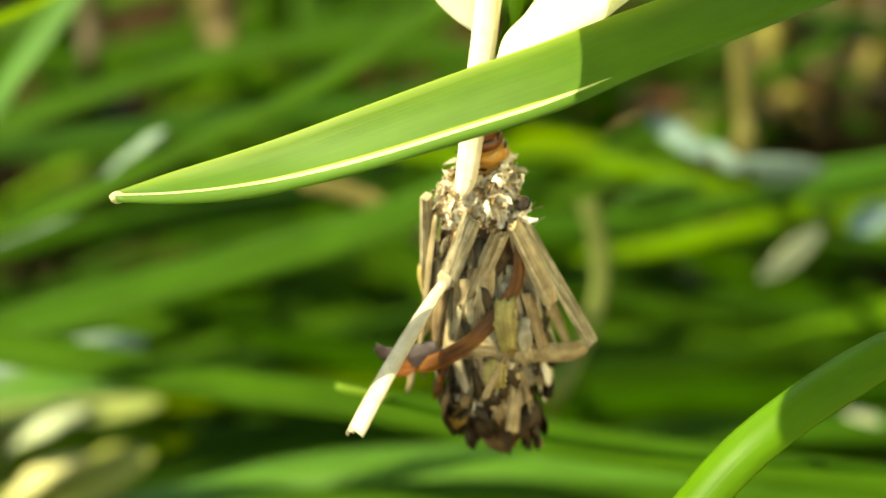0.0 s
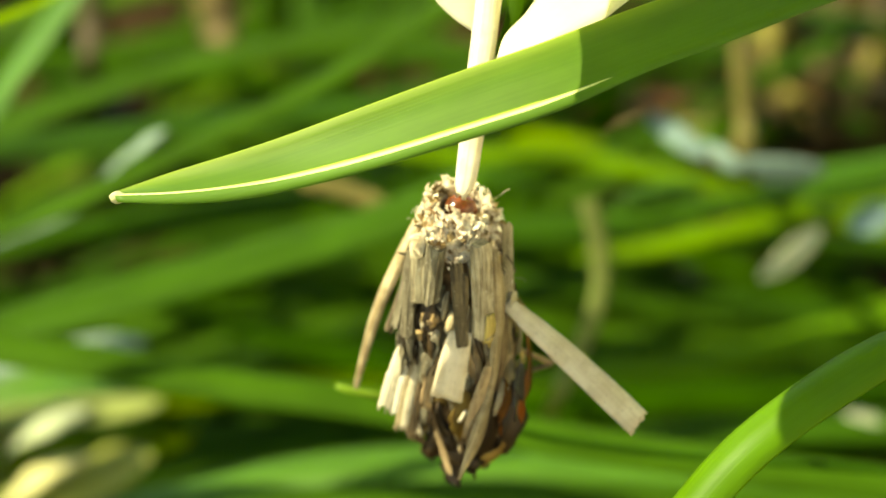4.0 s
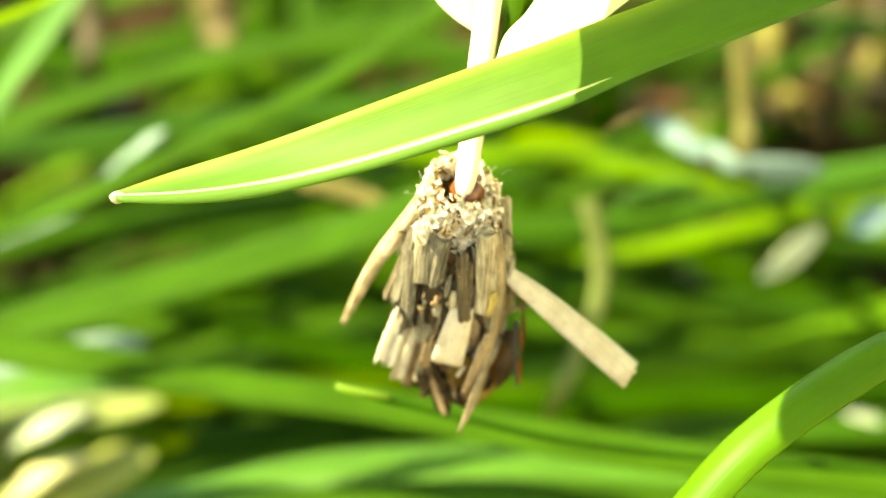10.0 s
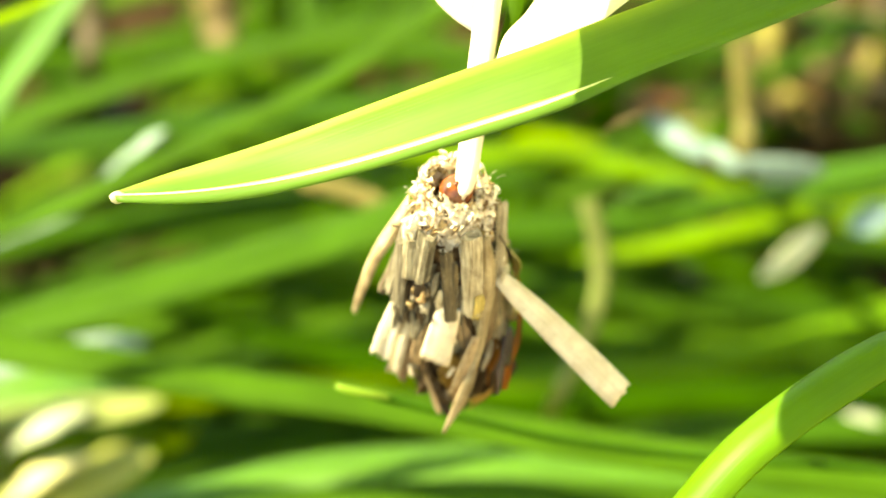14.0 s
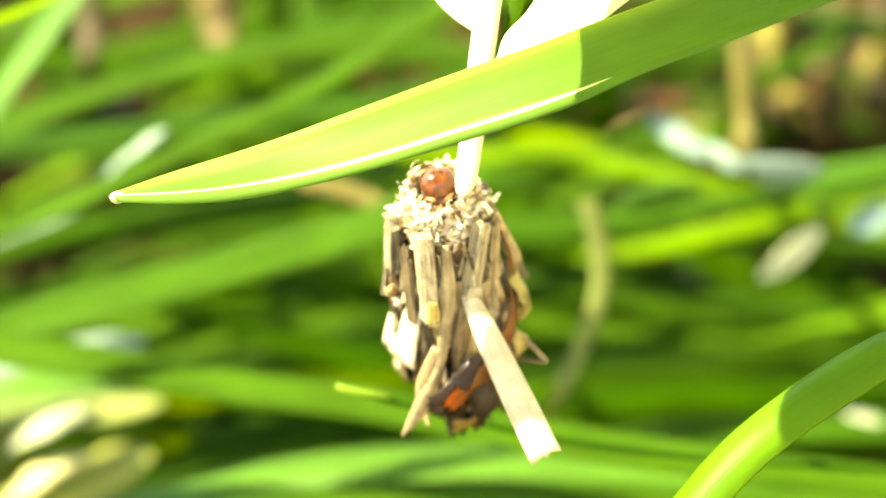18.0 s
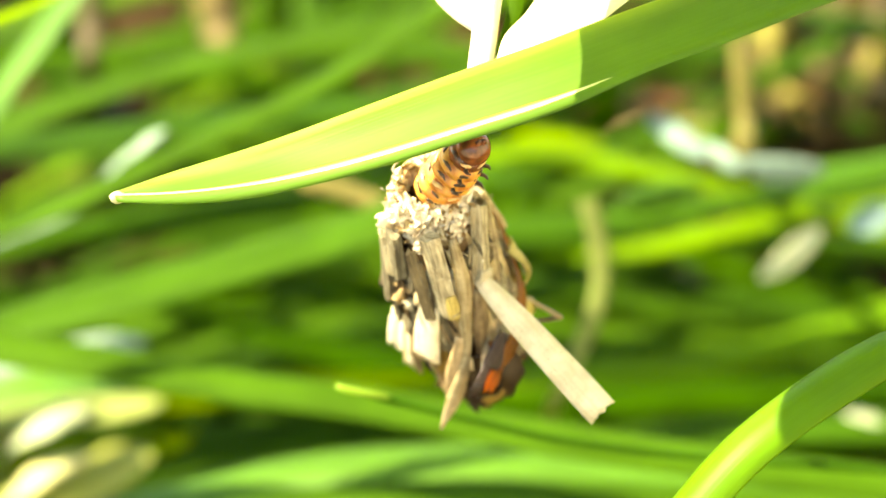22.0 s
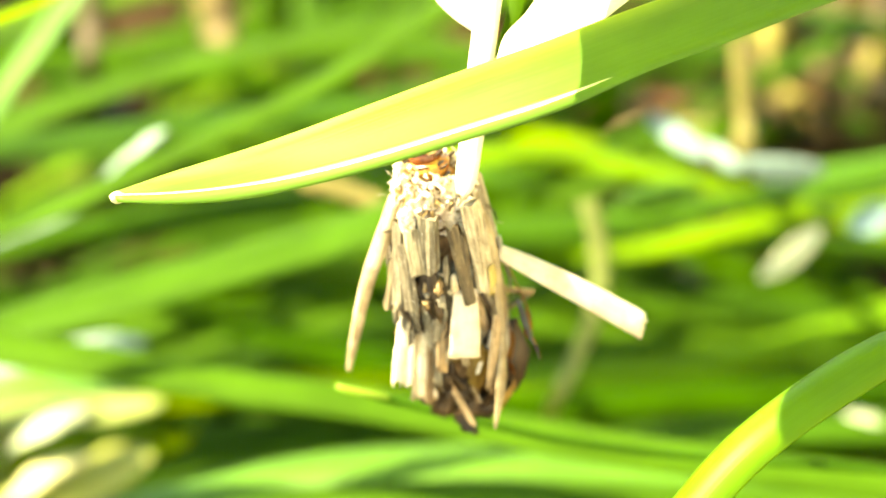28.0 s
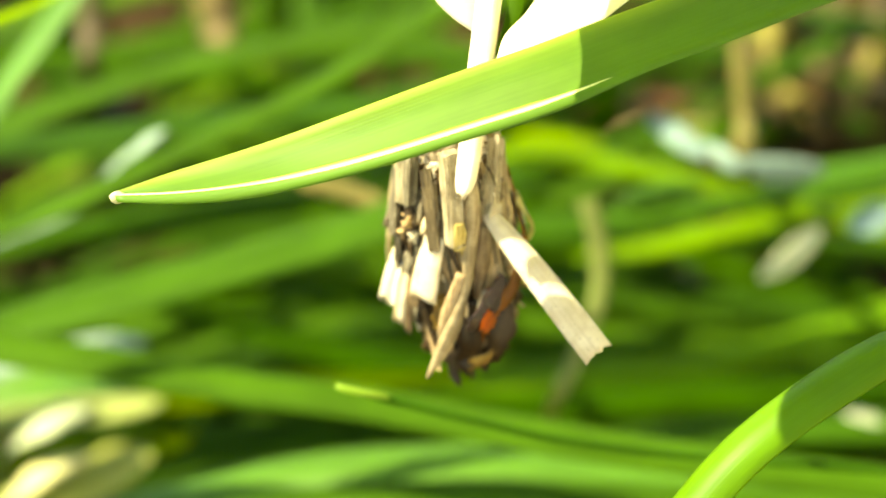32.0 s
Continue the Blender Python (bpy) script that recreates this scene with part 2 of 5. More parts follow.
def ribbon(path, widths, thick, face, cols=4, fold=0.0, curl=0.0, ragged=0.0, rng=random, fray=0.0, twist=0.0, ragged_start=0.0, wave=0.0):
    """A strip with thickness along a path (mm): widths at its points, face the side its broad face looks to; fold: depth of its keel as a
    share of the half width; curl: rounding across; ragged: uneven ends, mm. UV in mm."""
    bm = bmesh.new()
    uvl = bm.loops.layers.uv.new("UVMap")
    n = len(path)
    P = [Vector(p[:3]) for p in path]
    rows = []
    run = 0.0
    endoff = [rng.uniform(-ragged, ragged) for _ in range(cols + 1)]
    begoff = [rng.uniform(-ragged_start, ragged_start) for _ in range(cols + 1)]
    ph = rng.uniform(0, 6)
    for i in range(n):
        d = (P[min(i + 1, n - 1)] - P[max(i - 1, 0)]).normalized()
        f = Vector(face[i]) if isinstance(face, list) else Vector(face)
        f = (f - d * f.dot(d)).normalized()
        if twist:
            f = Matrix.Rotation(twist * i / (n - 1), 3, d) @ f
        s = d.cross(f)
        if i:
            run += (P[i] - P[i - 1]).length
        top, bot = [], []
        for j in range(cols + 1):
            a = 2 * j / cols - 1
            w = widths[i] / 2
            off = -fold * w * abs(a) + curl * w * (1 - a * a) + wave * math.sin(run * 0.9 + ph + a * 1.3)
            jit = rng.uniform(-fray, fray) if fray and abs(a) > 0.9 else 0.0
            q = P[i] + s * (a * w + jit) + f * off
            if i == n - 1:
                q = q + d * endoff[j]
            if i == 0:
                q = q + d * begoff[j]
            t = thick * (1.0 if abs(a) < 0.9 else 0.45)
            top.append((bm.verts.new((q + f * t / 2) * MM), (a * w, run)))
            bot.append((bm.verts.new((q - f * t / 2) * MM), (a * w + 0.7, run)))
        rows.append((top, bot))

    def quad(*vs):
        fc = bm.faces.new([v[0] for v in vs])
        for l, v in zip(fc.loops, vs):
            l[uvl].uv = v[1]
    for (t0, b0), (t1, b1) in zip(rows, rows[1:]):
        for j in range(cols):
            quad(t0[j], t0[j + 1], t1[j + 1], t1[j])
            quad(b0[j + 1], b0[j], b1[j], b1[j + 1])
        quad(b0[0], t0[0], t1[0], b1[0])
        quad(t0[cols], b0[cols], b1[cols], t1[cols])
    for t, b, flip in ((rows[0][0], rows[0][1], False), (rows[-1][0], rows[-1][1], True)):
        for j in range(cols):
            vs = (t[j], b[j], b[j + 1], t[j + 1])
            quad(*(reversed(vs) if flip else vs))
    return bm


def twig(path, radii, sides=7, rough=0.08, ragged=0.2, rng=random, flat=1.0, face=(0, -1, 0)):
    """A round or flattened stick along a path (mm), with uneven skin and broken ends. UV in mm."""
    bm = bmesh.new()
    uvl = bm.loops.layers.uv.new("UVMap")
    P = [Vector(p[:3]) for p in path]
    n = len(P)
    skin = [1 + rng.uniform(-rough, rough) * 2 for _ in range(sides)]
    ends = [(rng.uniform(-ragged, ragged), rng.uniform(-ragged, ragged)) for _ in range(sides)]
    rings, run = [], 0.0
    for i in range(n):
        d = (P[min(i + 1, n - 1)] - P[max(i - 1, 0)]).normalized()
        f = Vector(face)
        f = (f - d * f.dot(d)).normalized()
        s = d.cross(f)
        if i:
            run += (P[i] - P[i - 1]).length
        ring = []
        for j in range(sides):
            a = math.tau * j / sides
            r = radii[i] * skin[j] * (1 + rng.uniform(-rough, rough) * 0.3)
            q = P[i] + s * (math.cos(a) * r) + f * (math.sin(a) * r * flat)
            if i == 0:
                q = q + d * ends[j][0]
            if i == n - 1:
                q = q + d * ends[j][1]
            ring.append((bm.verts.new(q * MM), (a * radii[i], run)))
        rings.append(ring)

    def face_of(vs):
        fc = bm.faces.new([v[0] for v in vs])
        for l, v in zip(fc.loops, vs):
            l[uvl].uv = v[1]
    for r0, r1 in zip(rings, rings[1:]):
        for j in range(sides):
            k = (j + 1) % sides
            face_of((r0[j], r0[k], r1[k], r1[j]))
    face_of(list(reversed(rings[0])))
    face_of(rings[-1])
    return bm


def lump(radii, seed, rough=0.2, level=2, freq=1.3):
    """A small rough body, radii in mm."""
    bm = bmesh.new()
    bmesh.ops.create_icosphere(bm, subdivisions=level, radius=1.0)
    for v in bm.verts:
        k = 1 + rough * noise.noise(v.co * freq + Vector((seed * 7.3, seed * 1.7, 0)))
        v.co = Vector((v.co.x * radii[0], v.co.y * radii[1], v.co.z * radii[2])) * k * MM
    return bm


def line_of(a, b, n=5, bow=(0, 0, 0)):
    a, b, bow = Vector(a), Vector(b), Vector(bow)
    return [a.lerp(b, i / (n - 1)) + bow * (4 * (i / (n - 1)) * (1 - i / (n - 1))) for i in range(n)]


def sight(a, b, depth):
    """A place on the stage from its offsets a (right) and b (up) in mm on the bag's plane, carried out along the line of sight to a depth."""
    k = 1 + depth / REACH
    return Vector((a * k, depth, b * k))


def grounded(p, h=0.0):
    """Stage place on the ground (or h mm above it) below or above a stage place."""
    w = STAGE @ (Vector(p) * MM)
    w.z = h * MM
    return (STAGE.inverted() @ w) / MM


# ---------------------------------------------------------------- ground
def build_ground():
    bm = bmesh.new()
    edge = [0.0]
    step = 0.012
    while edge[-1] < 900:
        edge.append(edge[-1] + step)
        if edge[-1] > 0.8:
            step *= 1.5
    xs = [-e for e in reversed(edge[1:])] + edge
    grid = []
    for y in xs:
        row = []
        for x in xs:
            near = 1.0 if math.hypot(x, y - 0.4) < 1.6 else 0.0
            z = (noise.noise(Vector((x * 9, y * 9, 0))) * 0.010 + noise.noise(Vector((x * 34, y * 34, 3))) * 0.005) * near
            row.append(bm.verts.new((x, y + 0.4, z)))
        grid.append(row)
    for r0, r1 in zip(grid, grid[1:]):
        for i in range(len(xs) - 1):
            bm.faces.new((r0[i], r0[i + 1], r1[i + 1], r1[i]))
    return tagged(part("ground", bm, SOIL), "dark crumbly garden soil under the plants", "ground", kind="structure")


ground = build_ground()


def slab(name, lo, hi, material, label, category):
    bm = bmesh.new()
    bmesh.ops.create_cube(bm, size=1.0)
    for v in bm.verts:
        v.co = Vector([(a + b) / 2 + c * (b - a) for a, b, c in zip(lo, hi, v.co)])
    bmesh.ops.bevel(bm, geom=bm.edges[:], offset=0.012, segments=2, affect='EDGES')
    return tagged(part(name, bm, material, smooth=False), label, category, kind="structure")


# unseen paving and wall behind the camera, added to bounce sunlight onto the bag
slab("pavement", (-2.2, -2.6, -0.10), (1.6, -0.35, 0.03), PAVING, "unseen pale paving added to bounce sunlight", "pavement")
slab("wall_east", (1.6, -2.6, -0.1), (1.75, 0.1, 1.9), PLASTER, "unseen cream wall added to bounce sunlight", "wall")

# ---------------------------------------------------------------- strap-leaved plants
BASES = {"near": grounded((185, 70, 0)), "far": grounded((300, 330, 0)), "left": grounded((-330, 260, 0)), "back": grounded((40, 560, 0)),
         "backleft": grounded((-170, 480, 0))}
PLANTS = {}
for key, label in (("near", "large green strap-leaved garden plant arching over the soil"),
                   ("far", "leafy green strap-leaved plant behind the hanging bag"),
                   ("left", "bright green strap-leaved plant with sunlit arching leaves"),
                   ("back", "shaded dark green strap-leaved plant in the back"),
                   ("backleft", "mid-green strap-leaved plant with narrow arching leaves")):
    PLANTS[key] = empty("strap_leaf_plant", STAGE @ Matrix.Translation(BASES[key] * MM), label, "plant", "strap-leaved plants")
rleaf = random.Random(5)


def to_plant(key, bm, material, label=""):
    """A leaf built in stage space becomes a part of its plant."""
    bmesh.ops.translate(bm, verts=bm.verts, vec=-BASES[key] * MM)
    return part("leaf", bm, material, PLANTS[key], label)


def strap(key, material, width, pts, tip=False, face=(-0.35, -0.5, 0.8), fold=0.25, curl=0.0, steps=6, thick=0.5, label="", cols=4, tiplen=30):
    """A strap leaf from tip to root: places by line of sight, then down to the plant's base."""
    P = [sight(*p) for p in pts]
    W = [width * (1 + p[2] / REACH) for p in pts]
    if not tip:
        P.insert(0, P[0] + (P[0] - P[1]).normalized() * tiplen * (1 + pts[0][2] / REACH))
        W.insert(0, W[0] * 0.75)
    base = BASES[key] + Vector((rleaf.uniform(-14, 14), 0, 0))
    base = grounded(base + Vector((0, rleaf.uniform(-14, 14), 0)), -4)
    d = (P[-1] - P[-2]).normalized()
    far = (base - P[-1]).length
    over = P[-1] + d * far * 0.3
    mid = over.lerp(base, 0.55) + Vector((0, 0, far * 0.12))
    P += [over, mid, base]
    w = W[-1]
    W += [w, w * 1.0, w * 0.8]
    Q = curve_through([(*p, x) for p, x in zip(P, W)], steps)
    ws = [max(q[3], 0.3) for q in Q]
    k = max(3, steps)
    for i in range(k):
        ws[i] *= (0.08 + 0.92 * (i / k) ** 0.6)
    return to_plant(key, ribbon([q[:3] for q in Q], ws, thick, face, cols=cols, fold=fold, curl=curl, rng=rleaf), material, label)


def over_leaf():
    """The keeled leaf that crosses before the bag: upper edge, keel and lower edge station by station."""
    st = [((-35.04, 6), (-34.86, 5.46), (-34.56, 4.86), -15.5), ((-29.04, 8.1), (-28.86, 5.76), (-28.68, 4.68), -16), ((-23.04, 9.96), (-22.74, 6.42), (-22.44, 5.04), -16.5),
          ((-16.74, 12.06), (-16.32, 7.5), (-15.96, 6.18), -17), ((-8.64, 15.06), (-7.74, 9.6), (-7.32, 8.4), -18), ((0.96, 18.6), (1.86, 12.54), (2.28, 11.34), -19),
          ((10.56, 21.96), (12.06, 15.78), (12.54, 14.64), -20), ((18.96, 25.14), (21.06, 19.26), (21.66, 18.72), -20), ((27.96, 28.38), (30.36, 22.74), (31.08, 22.2), -19.5),
          ((39.96, 33.06), (41.76, 27), (42.24, 26.46), -18), ((51.36, 36.96), (53.76, 30.96), (54.36, 30.48), -15)]
    flat = [(*t, *k, *b, d) for t, k, b, d in st]
    flat = [np.array(f) for f in curve_through(flat, 7)]
    sec = []
    for tx, tz, kx, kz, bx, bz, d in flat:
        kz += 0.45
        T, K, B = sight(tx, tz, d + 2.2), sight(kx, kz, d), sight(bx, bz + 0.1, d - 0.95)
        M = K.lerp(B, 0.42) + Vector((0, -0.4, 0))
        pts = []
        for u in (0.0, 0.03, 0.2, 0.4, 0.6, 0.8, 0.94):
            q = T.lerp(K, u)
            q.y += 0.35 * math.sin(math.pi * u) + (0.10 if u == 0.0 else 0.0)
            pts.append(q)
        pts += [K.copy(), M, M.lerp(B, 0.55), B]
        sec.append(pts)
    root = BASES["near"]
    last = sec[-1]
    c = sum(last, Vector()) / len(last)
    tail = curve_through([c, c + Vector((60, 16, 4)), root + Vector((-15, 0, 130)), root + Vector((0, 0, 60)), grounded(root, -4)], 6)[1:]
    offs = [p - c for p in last]
    for i, p in enumerate(tail):
        k = 1 - 0.3 * i / len(tail)
        sec.append([Vector(p) + o * k for o in offs])
    bm = bmesh.new()
    uvl = bm.loops.layers.uv.new("UVMap")
    n = len(sec[0])
    run = 0.0
    rows = []
    for i, pts in enumerate(sec):
        if i:
            run += (pts[7] - sec[i - 1][7]).length
        across = [0.0]
        for a, b in zip(pts, pts[1:]):
            across.append(across[-1] + (b - a).length)
        d = (sec[min(i + 1, len(sec) - 1)][7] - sec[max(i - 1, 0)][7]).normalized()
        back = []
        for j, p in enumerate(pts):
            s = (pts[min(j + 1, n - 1)] - pts[max(j - 1, 0)]).normalized()
            nrm = s.cross(d)
            if nrm.y < 0:
                nrm = -nrm
            th = 0.1 if j in (0, n - 1) else (0.45 if 4 < j < 9 else 0.3)
            back.append((bm.verts.new((p + nrm * th) * MM), (across[j] + 3, run)))
        rows.append(([(bm.verts.new(p * MM), (across[j], run)) for j, p in enumerate(pts)], back))

    def quad(*vs):
        fc = bm.faces.new([v[0] for v in vs])
        for l, v in zip(fc.loops, vs):
            l[uvl].uv = v[1]
    for (a0, b0), (a1, b1) in zip(rows, rows[1:]):
        for j in range(n - 1):
            quad(a0[j], a0[j + 1], a1[j + 1], a1[j])
            quad(b0[j + 1], b0[j], b1[j], b1[j + 1])
        quad(b0[0], a0[0], a1[0], b1[0])
        quad(a0[-1], b0[-1], b1[-1], a1[-1])
    for (a, b) in (rows[0], rows[-1]):
        for j in range(n - 1):
            quad(a[j], b[j], b[j + 1], a[j + 1])
    bmesh.ops.recalc_face_normals(bm, faces=bm.faces)
    leaf = to_plant("near", bm, LEAFKEEL, "bright green keeled leaf with a pale blunt tip")
    # unseen other half of the folded blade behind the keel, added to shade the straw
    keel, rim = [], []
    for tx, tz, kx, kz, bx, bz, d in flat:
        if tx < -19:
            continue
        keel.append(sight(kx, kz + 0.9, d + 0.7))
        rim.append(keel[-1].lerp(sight(tx, tz - 0.7, d + 4.4), min(1.0, 0.1 + (tx + 19) / 7)))
    mid = [k.lerp(m, 0.5) for k, m in zip(keel, rim)]
    half = ribbon(mid, [max(0.3, (m - k).length) for k, m in zip(keel, rim)], 0.3, [(m - k).cross(mid[-1] - mid[0]) for k, m in zip(keel, rim)], cols=4, rng=rleaf)
    bmesh.ops.translate(half, verts=half.verts, vec=-BASES["near"] * MM)
    part("blade", half, LEAF, leaf)
    # sun highlight along the keel as a pale strip, tapering out where shade begins
    strip = [pts[7].lerp(pts[10], 0.38) + Vector((0, -0.06, 0.03)) for pts in sec[:50]]
    wide = [(0.5 + 1.05 * min(1.0, i / 26)) * max(0.08, min(1.0, (49 - i) / 9)) for i in range(50)]
    glint = ribbon(strip, wide, 0.12, (-0.2, -0.81, 0.5), cols=8, curl=0.15, rng=rleaf)
    bmesh.ops.translate(glint, verts=glint.verts, vec=-BASES["near"] * MM)
    part("midrib", glint, KEELGLINT, leaf, "pale strip painted as the keel's sunlit highlight")
    part("tip", lump((0.8, 0.42, 0.62), 6, 0.15, 3), TIPMAT, leaf, "rounded pale dried tip", matrix=Matrix.Translation((sight(-34.55, 5.45, -15.6) - BASES["near"]) * MM))
    return leaf


over_leaf()
# the second near leaf, low beside the bag
strap("near", LEAF, 6.1, [(21.96, -34.14, -13), (27.66, -26.34, -13), (32.76, -20.94, -13), (39.36, -15.9, -12.5), (47.04, -11.16, -12), (57.96, -5.94, -6)], face=(-0.6, -0.7, 0.6),
      fold=0.0, curl=0.4, steps=8, thick=0.5, label="smooth green leaf with a rounded shiny upper edge", cols=8)


def shade_leaf():
    """A broad leaf above the view, whose shade falls across the bag and the near leaves."""
    Q = curve_through([(-33, -68.5, 40, 2), (-26, -62, 41.5, 17), (-13, -49.3, 42.5, 22), (0.6, -36.4, 43, 22), (14, -24, 44, 22), (30, -12, 46, 22), (80, 14, 56, 20),
                       (*(BASES["near"] + Vector((-12, -8, 120))), 18), (*(BASES["near"] + Vector((-4, -4, 50))), 14), (*grounded(BASES["near"], -4), 10)], 6)
    return to_plant("near", ribbon([q[:3] for q in Q], [q[3] for q in Q], 0.5, (0, -0.1, 1), cols=6, fold=0.15, rng=rleaf), LEAFTHIN, "broad yellow-green leaf arching over the bag")


shade_leaf()
# leaves close behind the bag
narrow = strap("near", LEAFMID, 1.5, [(-10.8, -14.7, 22), (-5.04, -15.84, 24), (2.76, -17.76, 26), (12.96, -20.04, 30), (24.96, -21.54, 34), (48.96, -23.34, 40)], tip=True, fold=0.5, label="narrow green leaf with a pale tip")
tip_path = curve_through([sight(-11.34, -14.58, 21.4), sight(-8.94, -15.06, 22), sight(-5.64, -15.72, 23.2)], 4)
tip_bm = ribbon(tip_path, [0.4, 0.8, 0.95, 1.0, 1.0, 0.9, 0.8, 0.6, 0.3], 0.5, (-0.35, -0.5, 0.8), cols=4, fold=0.3, rng=rleaf)
bmesh.ops.translate(tip_bm, verts=tip_bm.verts, vec=-BASES["near"] * MM)
part("tip", tip_bm, YOUNG, narrow, "pale dried leaf tip")
strap("near", LEAFMID, 5.4, [(-50.64, -9.3, 95), (-38.04, -11.22, 92), (-23.04, -13.86, 88), (-8.04, -15.84, 84), (6.96, -18.66, 80), (24.96, -21.54, 76), (48.96, -24.54, 72)], fold=0.3)
strap("near", LEAFBLUE, 6.5, [(-31.44, -26.94, 110), (-17.04, -23.64, 108), (0.96, -22.26, 104), (18.96, -23.34, 100), (48.96, -25.14, 96)], fold=0.2)
strap("near", LEAFMID, 4.5, [(-30.24, -29.34, 90), (-11.04, -26.34, 90), (6.96, -25.62, 90), (30.96, -26.34, 90), (51.96, -27.54, 90)], fold=0.2)
strap("near", LEAFMID, 5.0, [(6.96, -21.54, 150), (21.96, -19.74, 150), (36.96, -18.54, 150), (51.96, -18.24, 150)], tip=True, fold=0.2)
strap("far", LEAFDARK, 6.5, [(-5.04, -11.94, 210), (9.96, -15.54, 210), (27.96, -14.94, 210), (51.96, -15.54, 210)], fold=0.2)
strap("left", SILVER, 2.3, [(-29.4, 12.66, 113), (-32.34, 10.86, 116), (-34.74, 8.94, 128), (-39.84, 4.38, 150), (-50.64, 0.06, 155)], tip=True, fold=0.1, face=(-0.3, -0.8, 0.5))
strap("far", LIME, 5.0, [(6.96, -13.44, 190), (17.76, -12.54, 190), (28.56, -11.64, 192), (39.36, -8.82, 196), (51.96, -4.74, 200)], fold=0.2)
strap("far", LIME, 3.8, [(14.0, -0.9, 215), (22.56, 0.6, 215), (30.96, 2.6, 216), (38.76, 4.4, 218), (51.96, 7.0, 220)], tip=True, fold=0.2)
strap("far", LEAFMID, 3.6, [(4.56, 2.46, 150), (15.96, 3.36, 152), (27.96, 4.86, 155), (39.96, 6.66, 160), (51.96, 10.26, 165)], fold=0.15)
strap("far", LIME, 4.8, [(0.96, 10.74, 165), (9.96, 10.38, 165), (18.96, 9.36, 167), (27.96, 7.26, 170), (39.96, 4.26, 175), (54.96, 0.66, 180)], fold=0.2)
strap("far", LEAFYEL, 6.5, [(3.96, 12.54, 280), (11.76, 11.76, 280), (20.16, 9.96, 280), (30.96, 7.26, 285), (54.96, 3.06, 290)], tip=True, fold=0.2)
strap("far", LEAFMID, 3.8, [(8.16, -2.94, 260), (18.96, -4.74, 262), (30.96, -7.14, 264), (51.96, -9.54, 266)], fold=0.2)
strap("far", LEAFMID, 5.5, [(-5.04, -0.54, 250), (6.96, -7.14, 250), (21.96, -9.54, 250), (51.96, -13.14, 250)], fold=0.2)
strap("far", CREAMLEAF, 2.2, [(42.3, -17.4, 150), (45, -17.9, 150), (48, -18.6, 152), (53, -20, 156)], tip=True, fold=0.05)
strap("far", LEAFBLUE, 4.4, [(32.5, 5.4, 200), (38, 6.6, 200), (44, 7.4, 202), (54, 9.2, 206)], tip=True, fold=0.1, face=(0.2, -0.9, 0.1))
# leaves of the left side
strap("left", LEAFMID, 9.0, [(-10, -19.2, 235), (-22, -20.4, 235), (-34, -22.5, 236), (-52, -26.5, 240)], tip=True, fold=0.1)
strap("left", LIME, 3.2, [(-32.8, 2.4, 215), (-37.5, 2.2, 215), (-43, 1.2, 216), (-54, -2.0, 218)], tip=True, fold=0.1)
strap("backleft", LEAFMID, 6.0, [(-2, -7.0, 230), (-12, -9.5, 230), (-24, -13, 232), (-38, -18, 234)], fold=0.1)
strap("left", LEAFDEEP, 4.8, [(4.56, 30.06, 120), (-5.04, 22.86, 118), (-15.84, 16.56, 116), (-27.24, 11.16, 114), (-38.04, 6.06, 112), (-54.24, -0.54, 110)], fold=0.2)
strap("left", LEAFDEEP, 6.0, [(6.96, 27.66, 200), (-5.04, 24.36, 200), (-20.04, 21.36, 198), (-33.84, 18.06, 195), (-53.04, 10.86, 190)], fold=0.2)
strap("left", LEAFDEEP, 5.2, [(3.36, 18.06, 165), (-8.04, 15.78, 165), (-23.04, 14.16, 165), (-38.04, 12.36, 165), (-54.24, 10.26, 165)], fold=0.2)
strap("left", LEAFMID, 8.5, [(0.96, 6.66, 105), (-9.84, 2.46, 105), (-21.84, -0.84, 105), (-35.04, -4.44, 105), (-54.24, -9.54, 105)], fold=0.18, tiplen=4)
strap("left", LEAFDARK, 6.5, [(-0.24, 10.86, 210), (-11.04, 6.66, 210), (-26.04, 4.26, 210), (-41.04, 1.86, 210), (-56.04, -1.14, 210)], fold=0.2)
strap("left", LEAFBLUE, 7.4, [(-38.6, 28.86, 130), (-42.4, 23.46, 130), (-46.4, 18.06, 130), (-51.6, 10.26, 130)], fold=0.1)
strap("left", LEAFYEL, 2.4, [(-39.24, 27.96, 70), (-43.44, 25.98, 70), (-48.84, 23.76, 70), (-56.64, 20.46, 70)], fold=0.1)
strap("left", SILVER, 3.2, [(-31.32, -9.9, 150), (-35.94, -9.9, 150), (-41.04, -10.86, 150), (-54.24, -14.94, 150)], tip=True, fold=0.05, face=(-0.6, -0.5, 0.65))
strap("left", CREAMLEAF, 4.8, [(-37.44, -17.16, 150), (-41.34, -18.12, 150), (-44.34, -19.26, 154), (-46.44, -21.54, 175), (-48.84, -26.34, 210)], tip=True, fold=0.05, face=(-0.6, -0.5, 0.65))
strap("left", CREAMLEAF, 4.8, [(-37.6, -22.02, 150), (-42.54, -23.82, 150), (-45.72, -25.86, 156), (-47.64, -29.34, 180)], tip=True, fold=0.05, face=(-0.6, -0.5, 0.65))
strap("left", LEAFBLUE, 4.0, [(-40.74, -12.66, 160), (-44.64, -13.86, 160), (-49.44, -15.84, 160), (-56.64, -19.14, 160)], tip=True, fold=0.05, face=(-0.6, -0.5, 0.65))
